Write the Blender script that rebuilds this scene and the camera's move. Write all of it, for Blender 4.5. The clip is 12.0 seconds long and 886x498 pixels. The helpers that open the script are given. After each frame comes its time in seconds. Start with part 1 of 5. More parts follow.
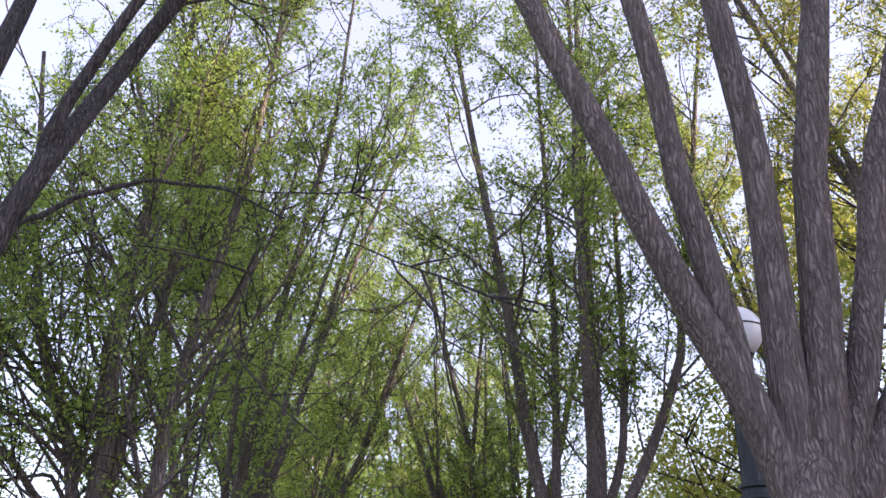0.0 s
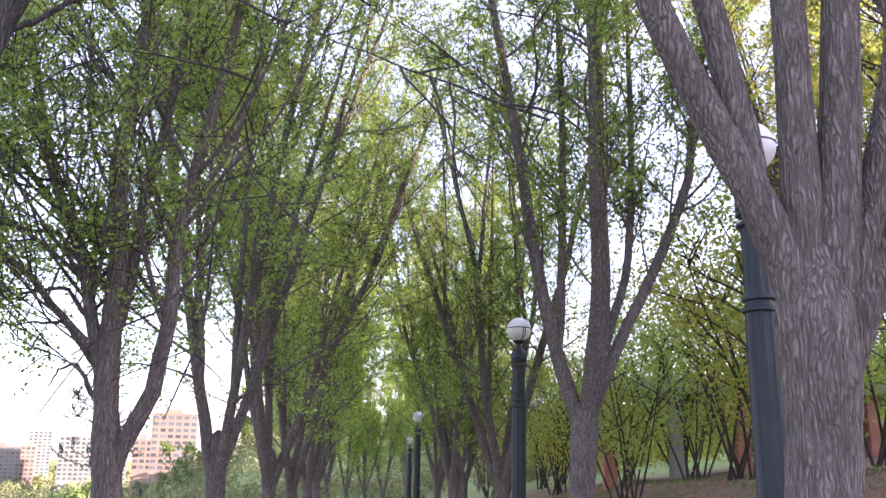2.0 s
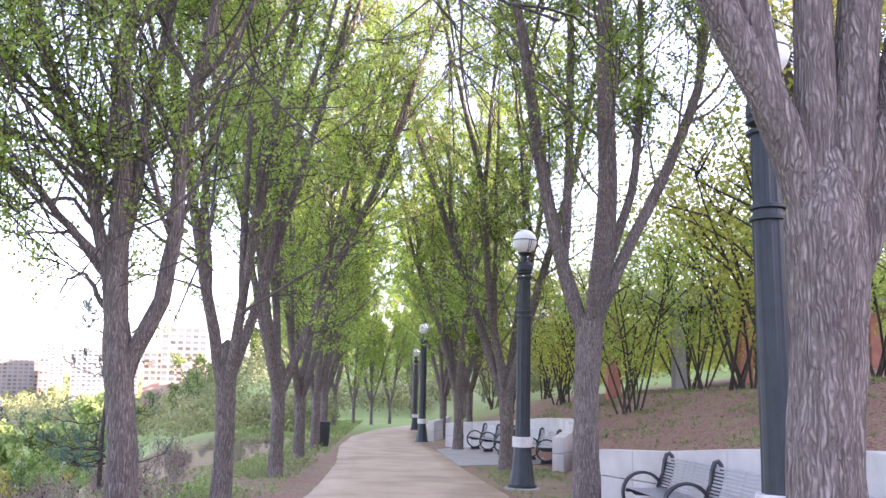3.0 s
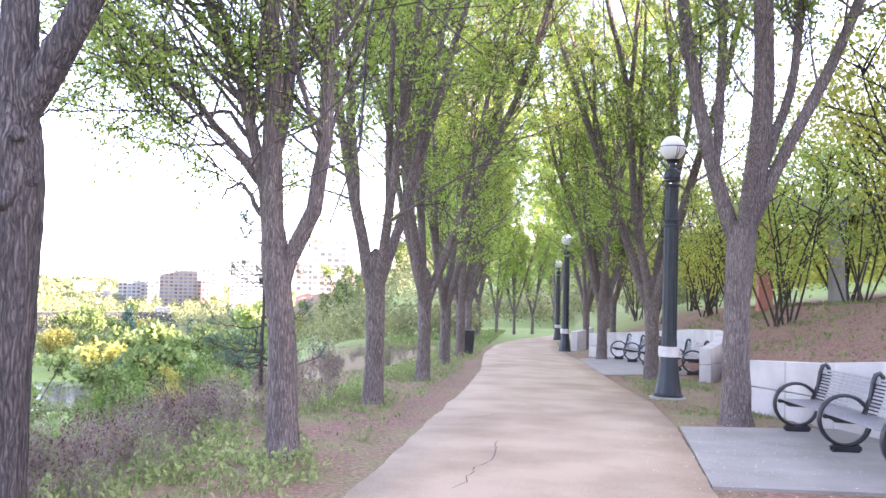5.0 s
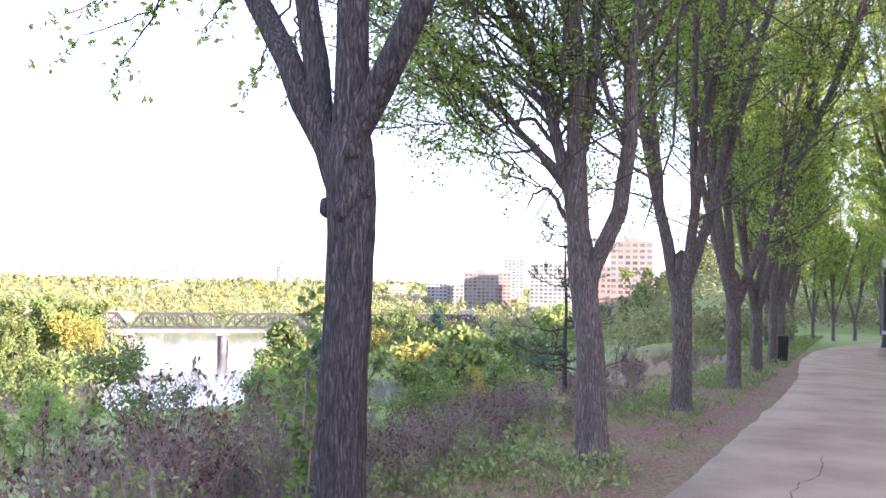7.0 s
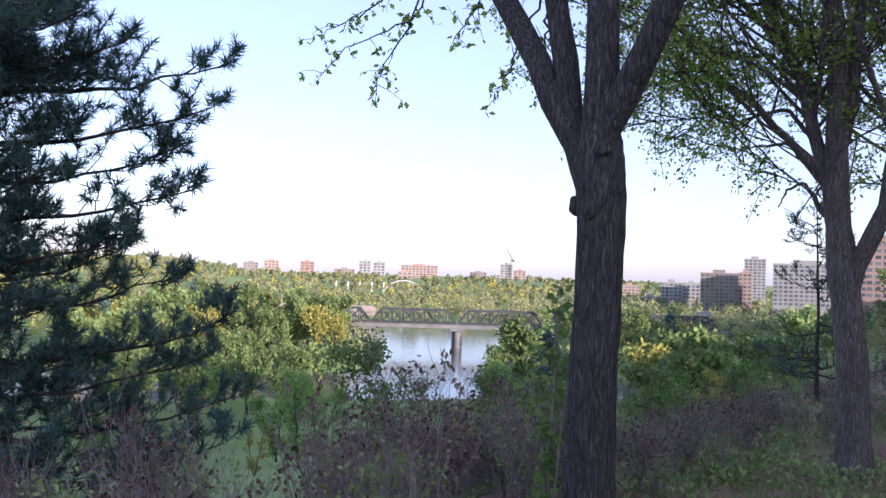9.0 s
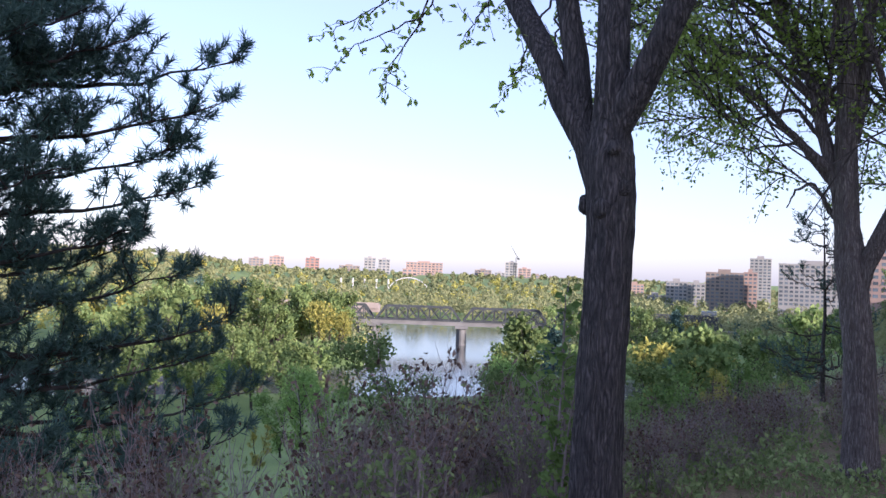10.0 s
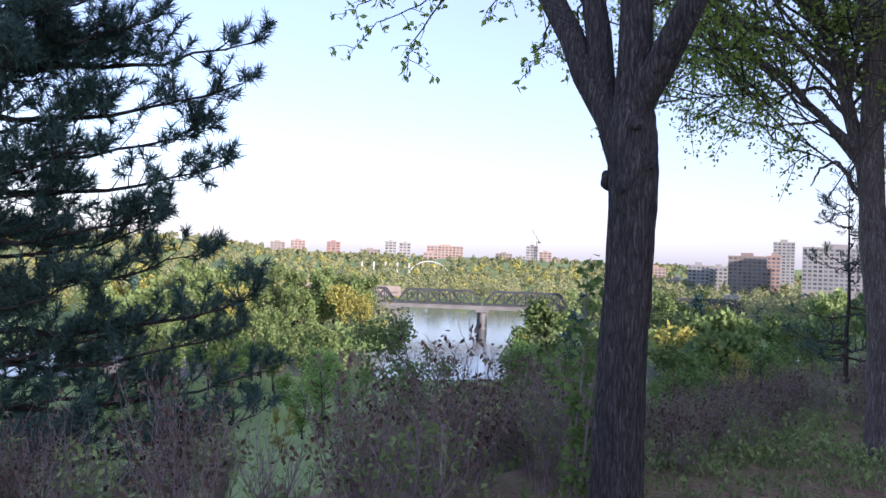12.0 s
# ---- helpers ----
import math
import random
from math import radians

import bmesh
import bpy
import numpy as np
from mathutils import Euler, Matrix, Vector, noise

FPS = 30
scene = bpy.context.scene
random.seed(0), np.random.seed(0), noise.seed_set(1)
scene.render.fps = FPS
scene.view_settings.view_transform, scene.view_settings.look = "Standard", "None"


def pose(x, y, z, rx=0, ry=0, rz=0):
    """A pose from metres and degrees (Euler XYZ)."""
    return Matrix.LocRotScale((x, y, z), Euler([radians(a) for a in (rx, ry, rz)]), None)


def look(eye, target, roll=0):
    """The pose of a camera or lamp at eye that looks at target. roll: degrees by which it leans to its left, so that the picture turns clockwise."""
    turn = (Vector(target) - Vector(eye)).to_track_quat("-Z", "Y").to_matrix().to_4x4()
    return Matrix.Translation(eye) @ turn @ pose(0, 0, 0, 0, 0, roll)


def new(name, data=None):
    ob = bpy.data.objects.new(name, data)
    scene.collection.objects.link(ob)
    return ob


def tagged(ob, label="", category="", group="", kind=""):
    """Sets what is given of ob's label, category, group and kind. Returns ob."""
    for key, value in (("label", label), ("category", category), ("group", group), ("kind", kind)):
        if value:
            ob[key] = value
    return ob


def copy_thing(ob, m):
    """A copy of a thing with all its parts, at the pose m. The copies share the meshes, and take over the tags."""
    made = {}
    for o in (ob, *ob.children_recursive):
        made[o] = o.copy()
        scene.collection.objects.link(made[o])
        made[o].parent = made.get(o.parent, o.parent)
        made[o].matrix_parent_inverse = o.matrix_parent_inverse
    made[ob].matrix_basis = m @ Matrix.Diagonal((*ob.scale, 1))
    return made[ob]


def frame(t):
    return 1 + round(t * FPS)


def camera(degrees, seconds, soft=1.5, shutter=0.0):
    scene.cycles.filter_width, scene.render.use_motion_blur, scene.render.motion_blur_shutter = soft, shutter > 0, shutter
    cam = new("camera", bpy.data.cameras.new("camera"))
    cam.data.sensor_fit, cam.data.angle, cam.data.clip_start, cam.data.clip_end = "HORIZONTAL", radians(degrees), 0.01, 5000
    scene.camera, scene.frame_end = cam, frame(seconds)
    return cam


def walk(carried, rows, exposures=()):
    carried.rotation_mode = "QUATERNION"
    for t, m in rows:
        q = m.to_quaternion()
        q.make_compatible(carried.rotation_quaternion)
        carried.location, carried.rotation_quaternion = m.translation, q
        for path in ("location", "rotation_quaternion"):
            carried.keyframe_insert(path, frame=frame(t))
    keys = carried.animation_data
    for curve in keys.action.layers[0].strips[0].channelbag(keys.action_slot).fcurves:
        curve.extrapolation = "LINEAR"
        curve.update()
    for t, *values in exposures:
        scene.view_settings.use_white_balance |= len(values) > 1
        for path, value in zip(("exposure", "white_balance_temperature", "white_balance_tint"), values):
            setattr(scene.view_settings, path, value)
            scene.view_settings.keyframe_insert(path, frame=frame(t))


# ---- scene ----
# Camera and walk
cam = camera(52.54, 12.0)
PATH = [
    (0.0, 0.03, -0.14, 1.665, 114.64, -0.5, -4.4),
    (0.5, 0.036, -0.129, 1.652, 112.62, -0.52, -4.08),
    (1.0, 0.036, -0.099, 1.634, 109.72, -0.59, -3.85),
    (1.5, 0.028, -0.072, 1.617, 106.65, -0.68, -3.91),
    (2.0, 0.021, -0.049, 1.596, 103.61, -0.72, -4.04),
    (2.5, 0.019, -0.026, 1.571, 100.69, -0.72, -4.01),
    (2.7, 0.018, -0.018, 1.563, 99.62, -0.71, -3.91),
    (4.3, 0.009, -0.004, 1.511, 93.66, -1.12, 0.05),
    (4.5, 0.0, 0.0, 1.5, 93.21, -1.09, 1.31),
    (5.0, -0.021, -0.003, 1.499, 92.42, -1.12, 5.31),
    (5.5, -0.047, 0.001, 1.495, 92.06, -1.06, 9.99),
    (6.0, -0.071, 0.001, 1.494, 91.95, -1.0, 14.71),
    (6.5, -0.086, -0.009, 1.495, 92.05, -0.97, 19.34),
    (7.0, -0.104, -0.019, 1.496, 92.29, -0.87, 24.16),
    (7.5, -0.126, -0.042, 1.497, 92.5, -0.83, 29.16),
    (7.7, -0.137, -0.054, 1.496, 92.52, -0.79, 31.06),
    (9.3, -0.175, -0.123, 1.487, 91.78, -1.84, 39.3),
    (9.5, -0.18, -0.124, 1.488, 91.75, -1.95, 39.34),
    (10.0, -0.188, -0.13, 1.49, 91.71, -2.04, 39.12),
    (10.5, -0.188, -0.137, 1.484, 91.71, -2.07, 39.02),
    (11.0, -0.187, -0.147, 1.476, 91.7, -1.99, 39.35),
    (11.5, -0.185, -0.153, 1.464, 91.36, -2.04, 39.91),
    (12.0, -0.177, -0.156, 1.442, 90.62, -2.05, 40.44),
]
walk(cam, [(t, pose(x, y, z, rx, ry, rz)) for t, x, y, z, rx, ry, rz in PATH],
     exposures=[(0.0, 2.0, 5950, 30), (1.5, 2.25, 5950, 32), (2.5, 2.9, 5950, 34), (4.5, 3.5, 5900, 34), (5.5, 3.5, 5900, 33), (6.5, 3.0, 5900, 34), (7.0, 2.65, 5750, 33), (7.7, 2.15, 5600, 31),
                (9.3, 1.25, 5200, 28), (12.0, 1.25, 5200, 28)])

# World, sun
SUN_ELEV, SUN_AZ = 12.0, 100.0   # degrees; azimuth clockwise from +y, so +x is 90
world = bpy.data.worlds.new("world")
scene.world = world
world.use_nodes = True
wn = world.node_tree.nodes
sky = wn.new("ShaderNodeTexSky")
sky.sky_type, sky.sun_disc = "NISHITA", False
sky.sun_elevation, sky.sun_rotation = radians(SUN_ELEV), radians(SUN_AZ)
sky.air_density, sky.dust_density, sky.ozone_density = 1.0, 1.0, 1.0
veil = wn.new("ShaderNodeMix")   # thin high evening haze over the whole sky
veil.data_type = "RGBA"
veil.inputs[0].default_value = 0.5
veil.inputs[7].default_value = (2.15, 2.05, 2.35, 1)
world.node_tree.links.new(sky.outputs[0], veil.inputs[6])
world.node_tree.links.new(veil.outputs[2], wn["Background"].inputs[0])
wn["Background"].inputs[1].default_value = 0.15
sun = new("sun", bpy.data.lights.new("sun", "SUN"))
sun.data.energy, sun.data.angle, sun.data.color = 3.8, radians(0.6), (1.0, 0.80, 0.55)
_a, _e = radians(SUN_AZ), radians(SUN_ELEV)
sun.matrix_world = look((0, 0, 0), (-math.sin(_a) * math.cos(_e), -math.cos(_a) * math.cos(_e), -math.sin(_e)))

# Materials
def ramp_mat(name, c1, c2, scale=4.0, rough=0.9, bump=0.0, bump_scale=40.0, stretch=(1, 1, 1), c3=None, rand=0.0, coords="Object", metal=0.0, dist=0.02, grit=0.4):
    """Two- or three-tone noise colour at two scales, with a fine bump."""
    m = bpy.data.materials.new(name)
    m.use_nodes = True
    n, l = m.node_tree.nodes, m.node_tree.links
    b = n["Principled BSDF"]
    b.inputs["Roughness"].default_value = rough
    b.inputs["Metallic"].default_value = metal
    tc, mp = n.new("ShaderNodeTexCoord"), n.new("ShaderNodeMapping")
    mp.inputs["Scale"].default_value = stretch
    l.new(tc.outputs[coords], mp.inputs[0])
    big, fine = n.new("ShaderNodeTexNoise"), n.new("ShaderNodeTexNoise")
    big.inputs["Scale"].default_value, big.inputs["Detail"].default_value = scale, 5.0
    fine.inputs["Scale"].default_value, fine.inputs["Detail"].default_value = bump_scale, 4.0
    l.new(mp.outputs[0], big.inputs["Vector"])
    l.new(mp.outputs[0], fine.inputs["Vector"])
    mix = n.new("ShaderNodeMath")
    mix.operation = "MULTIPLY_ADD"
    mix.inputs[1].default_value = grit
    l.new(fine.outputs[0], mix.inputs[0])
    l.new(big.outputs[0], mix.inputs[2])
    r = n.new("ShaderNodeValToRGB")
    r.color_ramp.elements[0].position, r.color_ramp.elements[0].color = 0.5, (*c1, 1)
    r.color_ramp.elements[1].position, r.color_ramp.elements[1].color = 0.9, (*c2, 1)
    if c3:
        e = r.color_ramp.elements.new(0.7)
        e.color = (*c3, 1)
    l.new(mix.outputs[0], r.inputs[0])
    out = r.outputs[0]
    if rand:
        oi, hs, mr = n.new("ShaderNodeObjectInfo"), n.new("ShaderNodeHueSaturation"), n.new("ShaderNodeMapRange")
        mr.inputs["To Min"].default_value, mr.inputs["To Max"].default_value = 1 - rand, 1 + rand
        l.new(oi.outputs["Random"], mr.inputs["Value"])
        l.new(mr.outputs[0], hs.inputs["Value"])
        l.new(out, hs.inputs["Color"])
        out = hs.outputs[0]
    l.new(out, b.inputs["Base Color"])
    if bump:
        bp = n.new("ShaderNodeBump")
        bp.inputs["Strength"].default_value, bp.inputs["Distance"].default_value = bump, dist
        l.new(fine.outputs[0], bp.inputs["Height"])
        l.new(bp.outputs[0], b.inputs["Normal"])
    return m


def leaf_mat(name, c1, c2, trans=0.45, rand=0.15, tone=0.0):
    """Thin leaves: diffuse and translucent, each leaf of its own tone."""
    m = bpy.data.materials.new(name)
    m.use_nodes = True
    n, l = m.node_tree.nodes, m.node_tree.links
    n.remove(n["Principled BSDF"])
    geo, oi, r = n.new("ShaderNodeNewGeometry"), n.new("ShaderNodeObjectInfo"), n.new("ShaderNodeValToRGB")
    r.color_ramp.elements[0].color, r.color_ramp.elements[1].color = (*c1, 1), (*c2, 1)
    if tone:
        at, mt = n.new("ShaderNodeAttribute"), n.new("ShaderNodeMix")
        at.attribute_name = "tone"
        mt.inputs[0].default_value = tone
        l.new(geo.outputs["Random Per Island"], mt.inputs[2])
        l.new(at.outputs["Fac"], mt.inputs[3])
        l.new(mt.outputs[0], r.inputs[0])
    else:
        l.new(geo.outputs["Random Per Island"], r.inputs[0])
    hs, mr = n.new("ShaderNodeHueSaturation"), n.new("ShaderNodeMapRange")
    mr.inputs["To Min"].default_value, mr.inputs["To Max"].default_value = 1 - rand, 1 + rand
    l.new(oi.outputs["Random"], mr.inputs["Value"])
    l.new(mr.outputs[0], hs.inputs["Value"])
    l.new(r.outputs[0], hs.inputs["Color"])
    d, t, mx = n.new("ShaderNodeBsdfDiffuse"), n.new("ShaderNodeBsdfTranslucent"), n.new("ShaderNodeMixShader")
    mx.inputs[0].default_value = trans
    l.new(hs.outputs[0], d.inputs[0])
    l.new(hs.outputs[0], t.inputs[0])
    l.new(d.outputs[0], mx.inputs[1])
    l.new(t.outputs[0], mx.inputs[2])
    l.new(mx.outputs[0], n["Material Output"].inputs[0])
    return m


def bark_mat(name, dark, light, scale=1.0):
    """Furrowed bark: long interlacing ridges with thin pale crests and dark furrows."""
    m = bpy.data.materials.new(name)
    m.use_nodes = True
    n, l = m.node_tree.nodes, m.node_tree.links
    b = n["Principled BSDF"]
    b.inputs["Roughness"].default_value = 0.95
    tc = n.new("ShaderNodeTexCoord")

    def field(kind, size, squash, detail=4.0):
        mp, f = n.new("ShaderNodeMapping"), n.new(kind)
        mp.inputs["Scale"].default_value = (1, 1, squash)
        f.inputs["Scale"].default_value = size * scale
        if kind == "ShaderNodeTexNoise":
            f.inputs["Detail"].default_value = detail
        l.new(tc.outputs["Object"], mp.inputs[0])
        return mp, f

    def math_node(op, a, b_, c=None):
        nd = n.new("ShaderNodeMath")
        nd.operation = op
        for k, v in enumerate((a, b_, c)):
            if v is None:
                continue
            if isinstance(v, float):
                nd.inputs[k].default_value = v
            else:
                l.new(v, nd.inputs[k])
        return nd.outputs[0]

    wm, warp = field("ShaderNodeTexNoise", 9.0, 0.5, 3.0)
    cm, cell = field("ShaderNodeTexVoronoi", 52.0, 0.055)
    fm, fine = field("ShaderNodeTexNoise", 80.0, 0.10, 5.0)
    gm, big = field("ShaderNodeTexNoise", 2.4, 0.6)
    cell.feature = "DISTANCE_TO_EDGE"
    for mp, f in ((wm, warp), (fm, fine), (gm, big)):
        l.new(mp.outputs[0], f.inputs["Vector"])
    vm = n.new("ShaderNodeVectorMath")
    vm.operation = "MULTIPLY_ADD"
    vm.inputs[1].default_value = (0.10, 0.10, 0.03)
    l.new(warp.outputs["Color"], vm.inputs[0])
    l.new(cm.outputs[0], vm.inputs[2])
    l.new(vm.outputs[0], cell.inputs["Vector"])
    ridge = math_node("MULTIPLY_ADD", cell.outputs["Distance"], 1.15, math_node("MULTIPLY", fine.outputs[0], 0.85))
    r = n.new("ShaderNodeValToRGB")
    r.color_ramp.elements[0].position, r.color_ramp.elements[0].color = 0.36, (*dark, 1)
    r.color_ramp.elements[1].position, r.color_ramp.elements[1].color = 0.88, (*light, 1)
    e = r.color_ramp.elements.new(0.62)
    e.color = (*[a * 0.6 + c * 0.4 for a, c in zip(dark, light)], 1)
    l.new(ridge, r.inputs[0])
    hs, mr = n.new("ShaderNodeHueSaturation"), n.new("ShaderNodeMapRange")
    mr.inputs["To Min"].default_value, mr.inputs["To Max"].default_value = 0.6, 1.4
    l.new(big.outputs[0], mr.inputs["Value"])
    l.new(mr.outputs[0], hs.inputs["Value"])
    l.new(r.outputs[0], hs.inputs["Color"])
    l.new(hs.outputs[0], b.inputs["Base Color"])
    bp = n.new("ShaderNodeBump")
    bp.inputs["Strength"].default_value, bp.inputs["Distance"].default_value = 1.0, 0.03
    l.new(ridge, bp.inputs["Height"])
    l.new(bp.outputs[0], b.inputs["Normal"])
    return m


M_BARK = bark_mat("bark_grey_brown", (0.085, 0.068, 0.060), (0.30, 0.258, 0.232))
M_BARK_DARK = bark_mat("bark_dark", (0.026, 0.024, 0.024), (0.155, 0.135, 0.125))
M_TWIG = ramp_mat("twig_bark", (0.03, 0.025, 0.022), (0.075, 0.062, 0.053), 3.0)
M_LEAF = leaf_mat("elm_leaf", (0.22, 0.33, 0.06), (0.44, 0.56, 0.15), 0.6)
# Yellow-green young leaves; the golden end also carries painted-in evening sunlight.
M_LEAF_GOLD = leaf_mat("young_leaf_sun_gold", (0.26, 0.33, 0.06), (0.52, 0.50, 0.11), 0.52)
M_LEAF_FRESH = leaf_mat("sapling_leaf", (0.15, 0.25, 0.07), (0.32, 0.44, 0.14))
M_LEAF_DRY = leaf_mat("dry_leaf", (0.06, 0.042, 0.034), (0.27, 0.19, 0.145), 0.2)
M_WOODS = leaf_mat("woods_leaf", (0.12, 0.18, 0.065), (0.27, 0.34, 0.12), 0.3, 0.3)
# Paler and greyer than woods_leaf: distance haze is mixed into the colour.
M_HAZY_WOODS = leaf_mat("hazy_woods_leaf", (0.14, 0.17, 0.085), (0.36, 0.36, 0.17), 0.2, 0.0, 0.75)
# Yellowish leaves, with the glow of the low sun put into their colour.
M_WOODS_YELLOW_LIT = leaf_mat("woods_yellow_lit", (0.26, 0.27, 0.07), (0.46, 0.42, 0.11), 0.3, 0.2)
M_NEEDLE = leaf_mat("pine_needle", (0.06, 0.105, 0.09), (0.15, 0.235, 0.19), 0.25)
M_STEM = ramp_mat("shrub_stem", (0.14, 0.112, 0.105), (0.38, 0.31, 0.285), 6.0)
M_WEED = leaf_mat("weed_leaf", (0.14, 0.20, 0.07), (0.34, 0.41, 0.17), 0.3)
M_PATH = ramp_mat("dusty_asphalt", (0.245, 0.188, 0.118), (0.41, 0.328, 0.22), 0.9, 0.95, 0.7, 55.0, coords="Object", grit=0.55)
M_SLAB = ramp_mat("pale_concrete_slab", (0.22, 0.213, 0.18), (0.305, 0.292, 0.25), 1.6, 0.9, 0.3, 120.0)
M_WALL = ramp_mat("cast_concrete_wall", (0.36, 0.35, 0.33), (0.52, 0.51, 0.48), 1.2, 0.85, 0.25, 60.0)
M_IRON = ramp_mat("dark_blue_painted_iron", (0.009, 0.015, 0.021), (0.018, 0.027, 0.035), 5.0, 0.5, 0.1, 60.0)
M_BLACK = ramp_mat("black_powder_coat", (0.012, 0.013, 0.015), (0.03, 0.03, 0.034), 6.0, 0.35)
M_STEEL = ramp_mat("brushed_aluminium", (0.22, 0.225, 0.23), (0.36, 0.365, 0.37), 8.0, 0.4, metal=0.5)
M_BAND = ramp_mat("white_band", (0.40, 0.39, 0.38), (0.56, 0.55, 0.54), 9.0, 0.5)
M_GLOBE = ramp_mat("milky_globe", (0.72, 0.73, 0.74), (0.82, 0.82, 0.82), 2.0, 0.3)
M_WATER = ramp_mat("river_water", (0.10, 0.10, 0.09), (0.14, 0.14, 0.12), 0.02, 0.12, 0.12, 0.8, dist=0.1)
# Grey steel darkened in its colour, so the truss reads as its shaded side.
M_BRIDGE = ramp_mat("shaded_grey_steel", (0.028, 0.034, 0.036), (0.05, 0.058, 0.062), 0.3, 0.7)
M_PIER = ramp_mat("weathered_pier", (0.13, 0.13, 0.125), (0.20, 0.20, 0.195), 0.2)
M_WHITE = ramp_mat("white_steel", (0.50, 0.50, 0.50), (0.62, 0.62, 0.62), 0.1)


def ground_material():
    """Soil, mulch, grass and woodland floor by world position."""
    m = bpy.data.materials.new("ground_soil_grass")
    m.use_nodes = True
    n, l = m.node_tree.nodes, m.node_tree.links
    b = n["Principled BSDF"]
    b.inputs["Roughness"].default_value = 0.95
    at = n.new("ShaderNodeAttribute")
    at.attribute_name = "cover"
    tc = n.new("ShaderNodeTexCoord")
    f1, f2, f3 = n.new("ShaderNodeTexNoise"), n.new("ShaderNodeTexNoise"), n.new("ShaderNodeTexNoise")
    f1.inputs["Scale"].default_value, f1.inputs["Detail"].default_value = 1.1, 6.0
    f2.inputs["Scale"].default_value, f2.inputs["Detail"].default_value = 22.0, 6.0
    f3.inputs["Scale"].default_value, f3.inputs["Detail"].default_value = 0.05, 6.0
    for f in (f1, f2, f3):
        l.new(tc.outputs["Object"], f.inputs["Vector"])
    soil, grass = n.new("ShaderNodeValToRGB"), n.new("ShaderNodeValToRGB")
    soil.color_ramp.elements[0].position, soil.color_ramp.elements[0].color = 0.35, (0.125, 0.070, 0.047, 1)
    soil.color_ramp.elements[1].position, soil.color_ramp.elements[1].color = 0.7, (0.31, 0.19, 0.13, 1)
    grass.color_ramp.elements[0].position, grass.color_ramp.elements[0].color = 0.3, (0.12, 0.185, 0.045, 1)
    grass.color_ramp.elements[1].position, grass.color_ramp.elements[1].color = 0.75, (0.26, 0.35, 0.09, 1)
    l.new(f2.outputs[0], soil.inputs[0])
    mixf = n.new("ShaderNodeMix")
    mixf.data_type = "FLOAT"
    mixf.inputs[0].default_value = 0.5
    l.new(f3.outputs[0], mixf.inputs[2])
    l.new(f2.outputs[0], mixf.inputs[3])
    l.new(mixf.outputs[0], grass.inputs[0])
    edge = n.new("ShaderNodeMath")
    edge.operation = "MULTIPLY_ADD"
    edge.inputs[1].default_value = 1.4
    edge.inputs[2].default_value = -0.7
    l.new(f1.outputs[0], edge.inputs[0])
    add = n.new("ShaderNodeMath")
    add.operation, add.use_clamp = "ADD", True
    l.new(at.outputs["Fac"], add.inputs[0])
    l.new(edge.outputs[0], add.inputs[1])
    mix = n.new("ShaderNodeMix")
    mix.data_type = "RGBA"
    l.new(add.outputs[0], mix.inputs[0])
    l.new(soil.outputs[0], mix.inputs[6])
    l.new(grass.outputs[0], mix.inputs[7])
    l.new(mix.outputs[2], b.inputs["Base Color"])
    bp = n.new("ShaderNodeBump")
    bp.inputs["Strength"].default_value, bp.inputs["Distance"].default_value = 0.8, 0.04
    l.new(f2.outputs[0], bp.inputs["Height"])
    l.new(bp.outputs[0], b.inputs["Normal"])
    return m


M_GROUND = ground_material()


# Mesh helpers
def link(name, mesh, material, parent=None, label=""):
    mesh.materials.append(material)
    ob = new(name, mesh)
    if parent is not None:
        ob.parent = parent
    if label:
        ob["label"] = label
    return ob


def part(name, bm, material, parent=None, label="", smooth=False):
    """One bmesh as one mesh object under a thing or a part."""
    mesh = bpy.data.meshes.new(name)
    bm.to_mesh(mesh)
    bm.free()
    if smooth:
        mesh.polygons.foreach_set("use_smooth", [True] * len(mesh.polygons))
    return link(name, mesh, material, parent, label)


def quads_mesh(name, verts, quads, smooth=False):
    """A mesh from arrays of corners and four-cornered faces."""
    verts, quads = np.asarray(verts, dtype=np.float32), np.asarray(quads, dtype=np.int32)
    mesh = bpy.data.meshes.new(name)
    mesh.vertices.add(len(verts))
    mesh.vertices.foreach_set("co", verts.ravel())
    mesh.loops.add(quads.size)
    mesh.loops.foreach_set("vertex_index", quads.ravel())
    mesh.polygons.add(len(quads))
    mesh.polygons.foreach_set("loop_start", np.arange(0, quads.size, 4, dtype=np.int32))
    mesh.polygons.foreach_set("use_smooth", np.full(len(quads), smooth))
    mesh.update(calc_edges=True)
    return mesh


def thing(name, m, label, category, group="", kind=""):
    """An empty at the thing's base, which its parts hang under."""
    ob = new(name)
    ob.empty_display_size = 0.2
    ob.matrix_world = m
    return tagged(ob, label, category, group, kind)


def box(bm, x0, x1, y0, y1, z0, z1, bevel=0.0):
    g = bmesh.ops.create_cube(bm, size=1.0, matrix=Matrix.Translation(((x0 + x1) / 2, (y0 + y1) / 2, (z0 + z1) / 2)) @ Matrix.Diagonal((x1 - x0, y1 - y0, z1 - z0, 1)))
    if bevel:
        es = {e for v in g["verts"] for e in v.link_edges}
        bmesh.ops.bevel(bm, geom=list(es), offset=bevel, segments=2, affect="EDGES")
    return bm


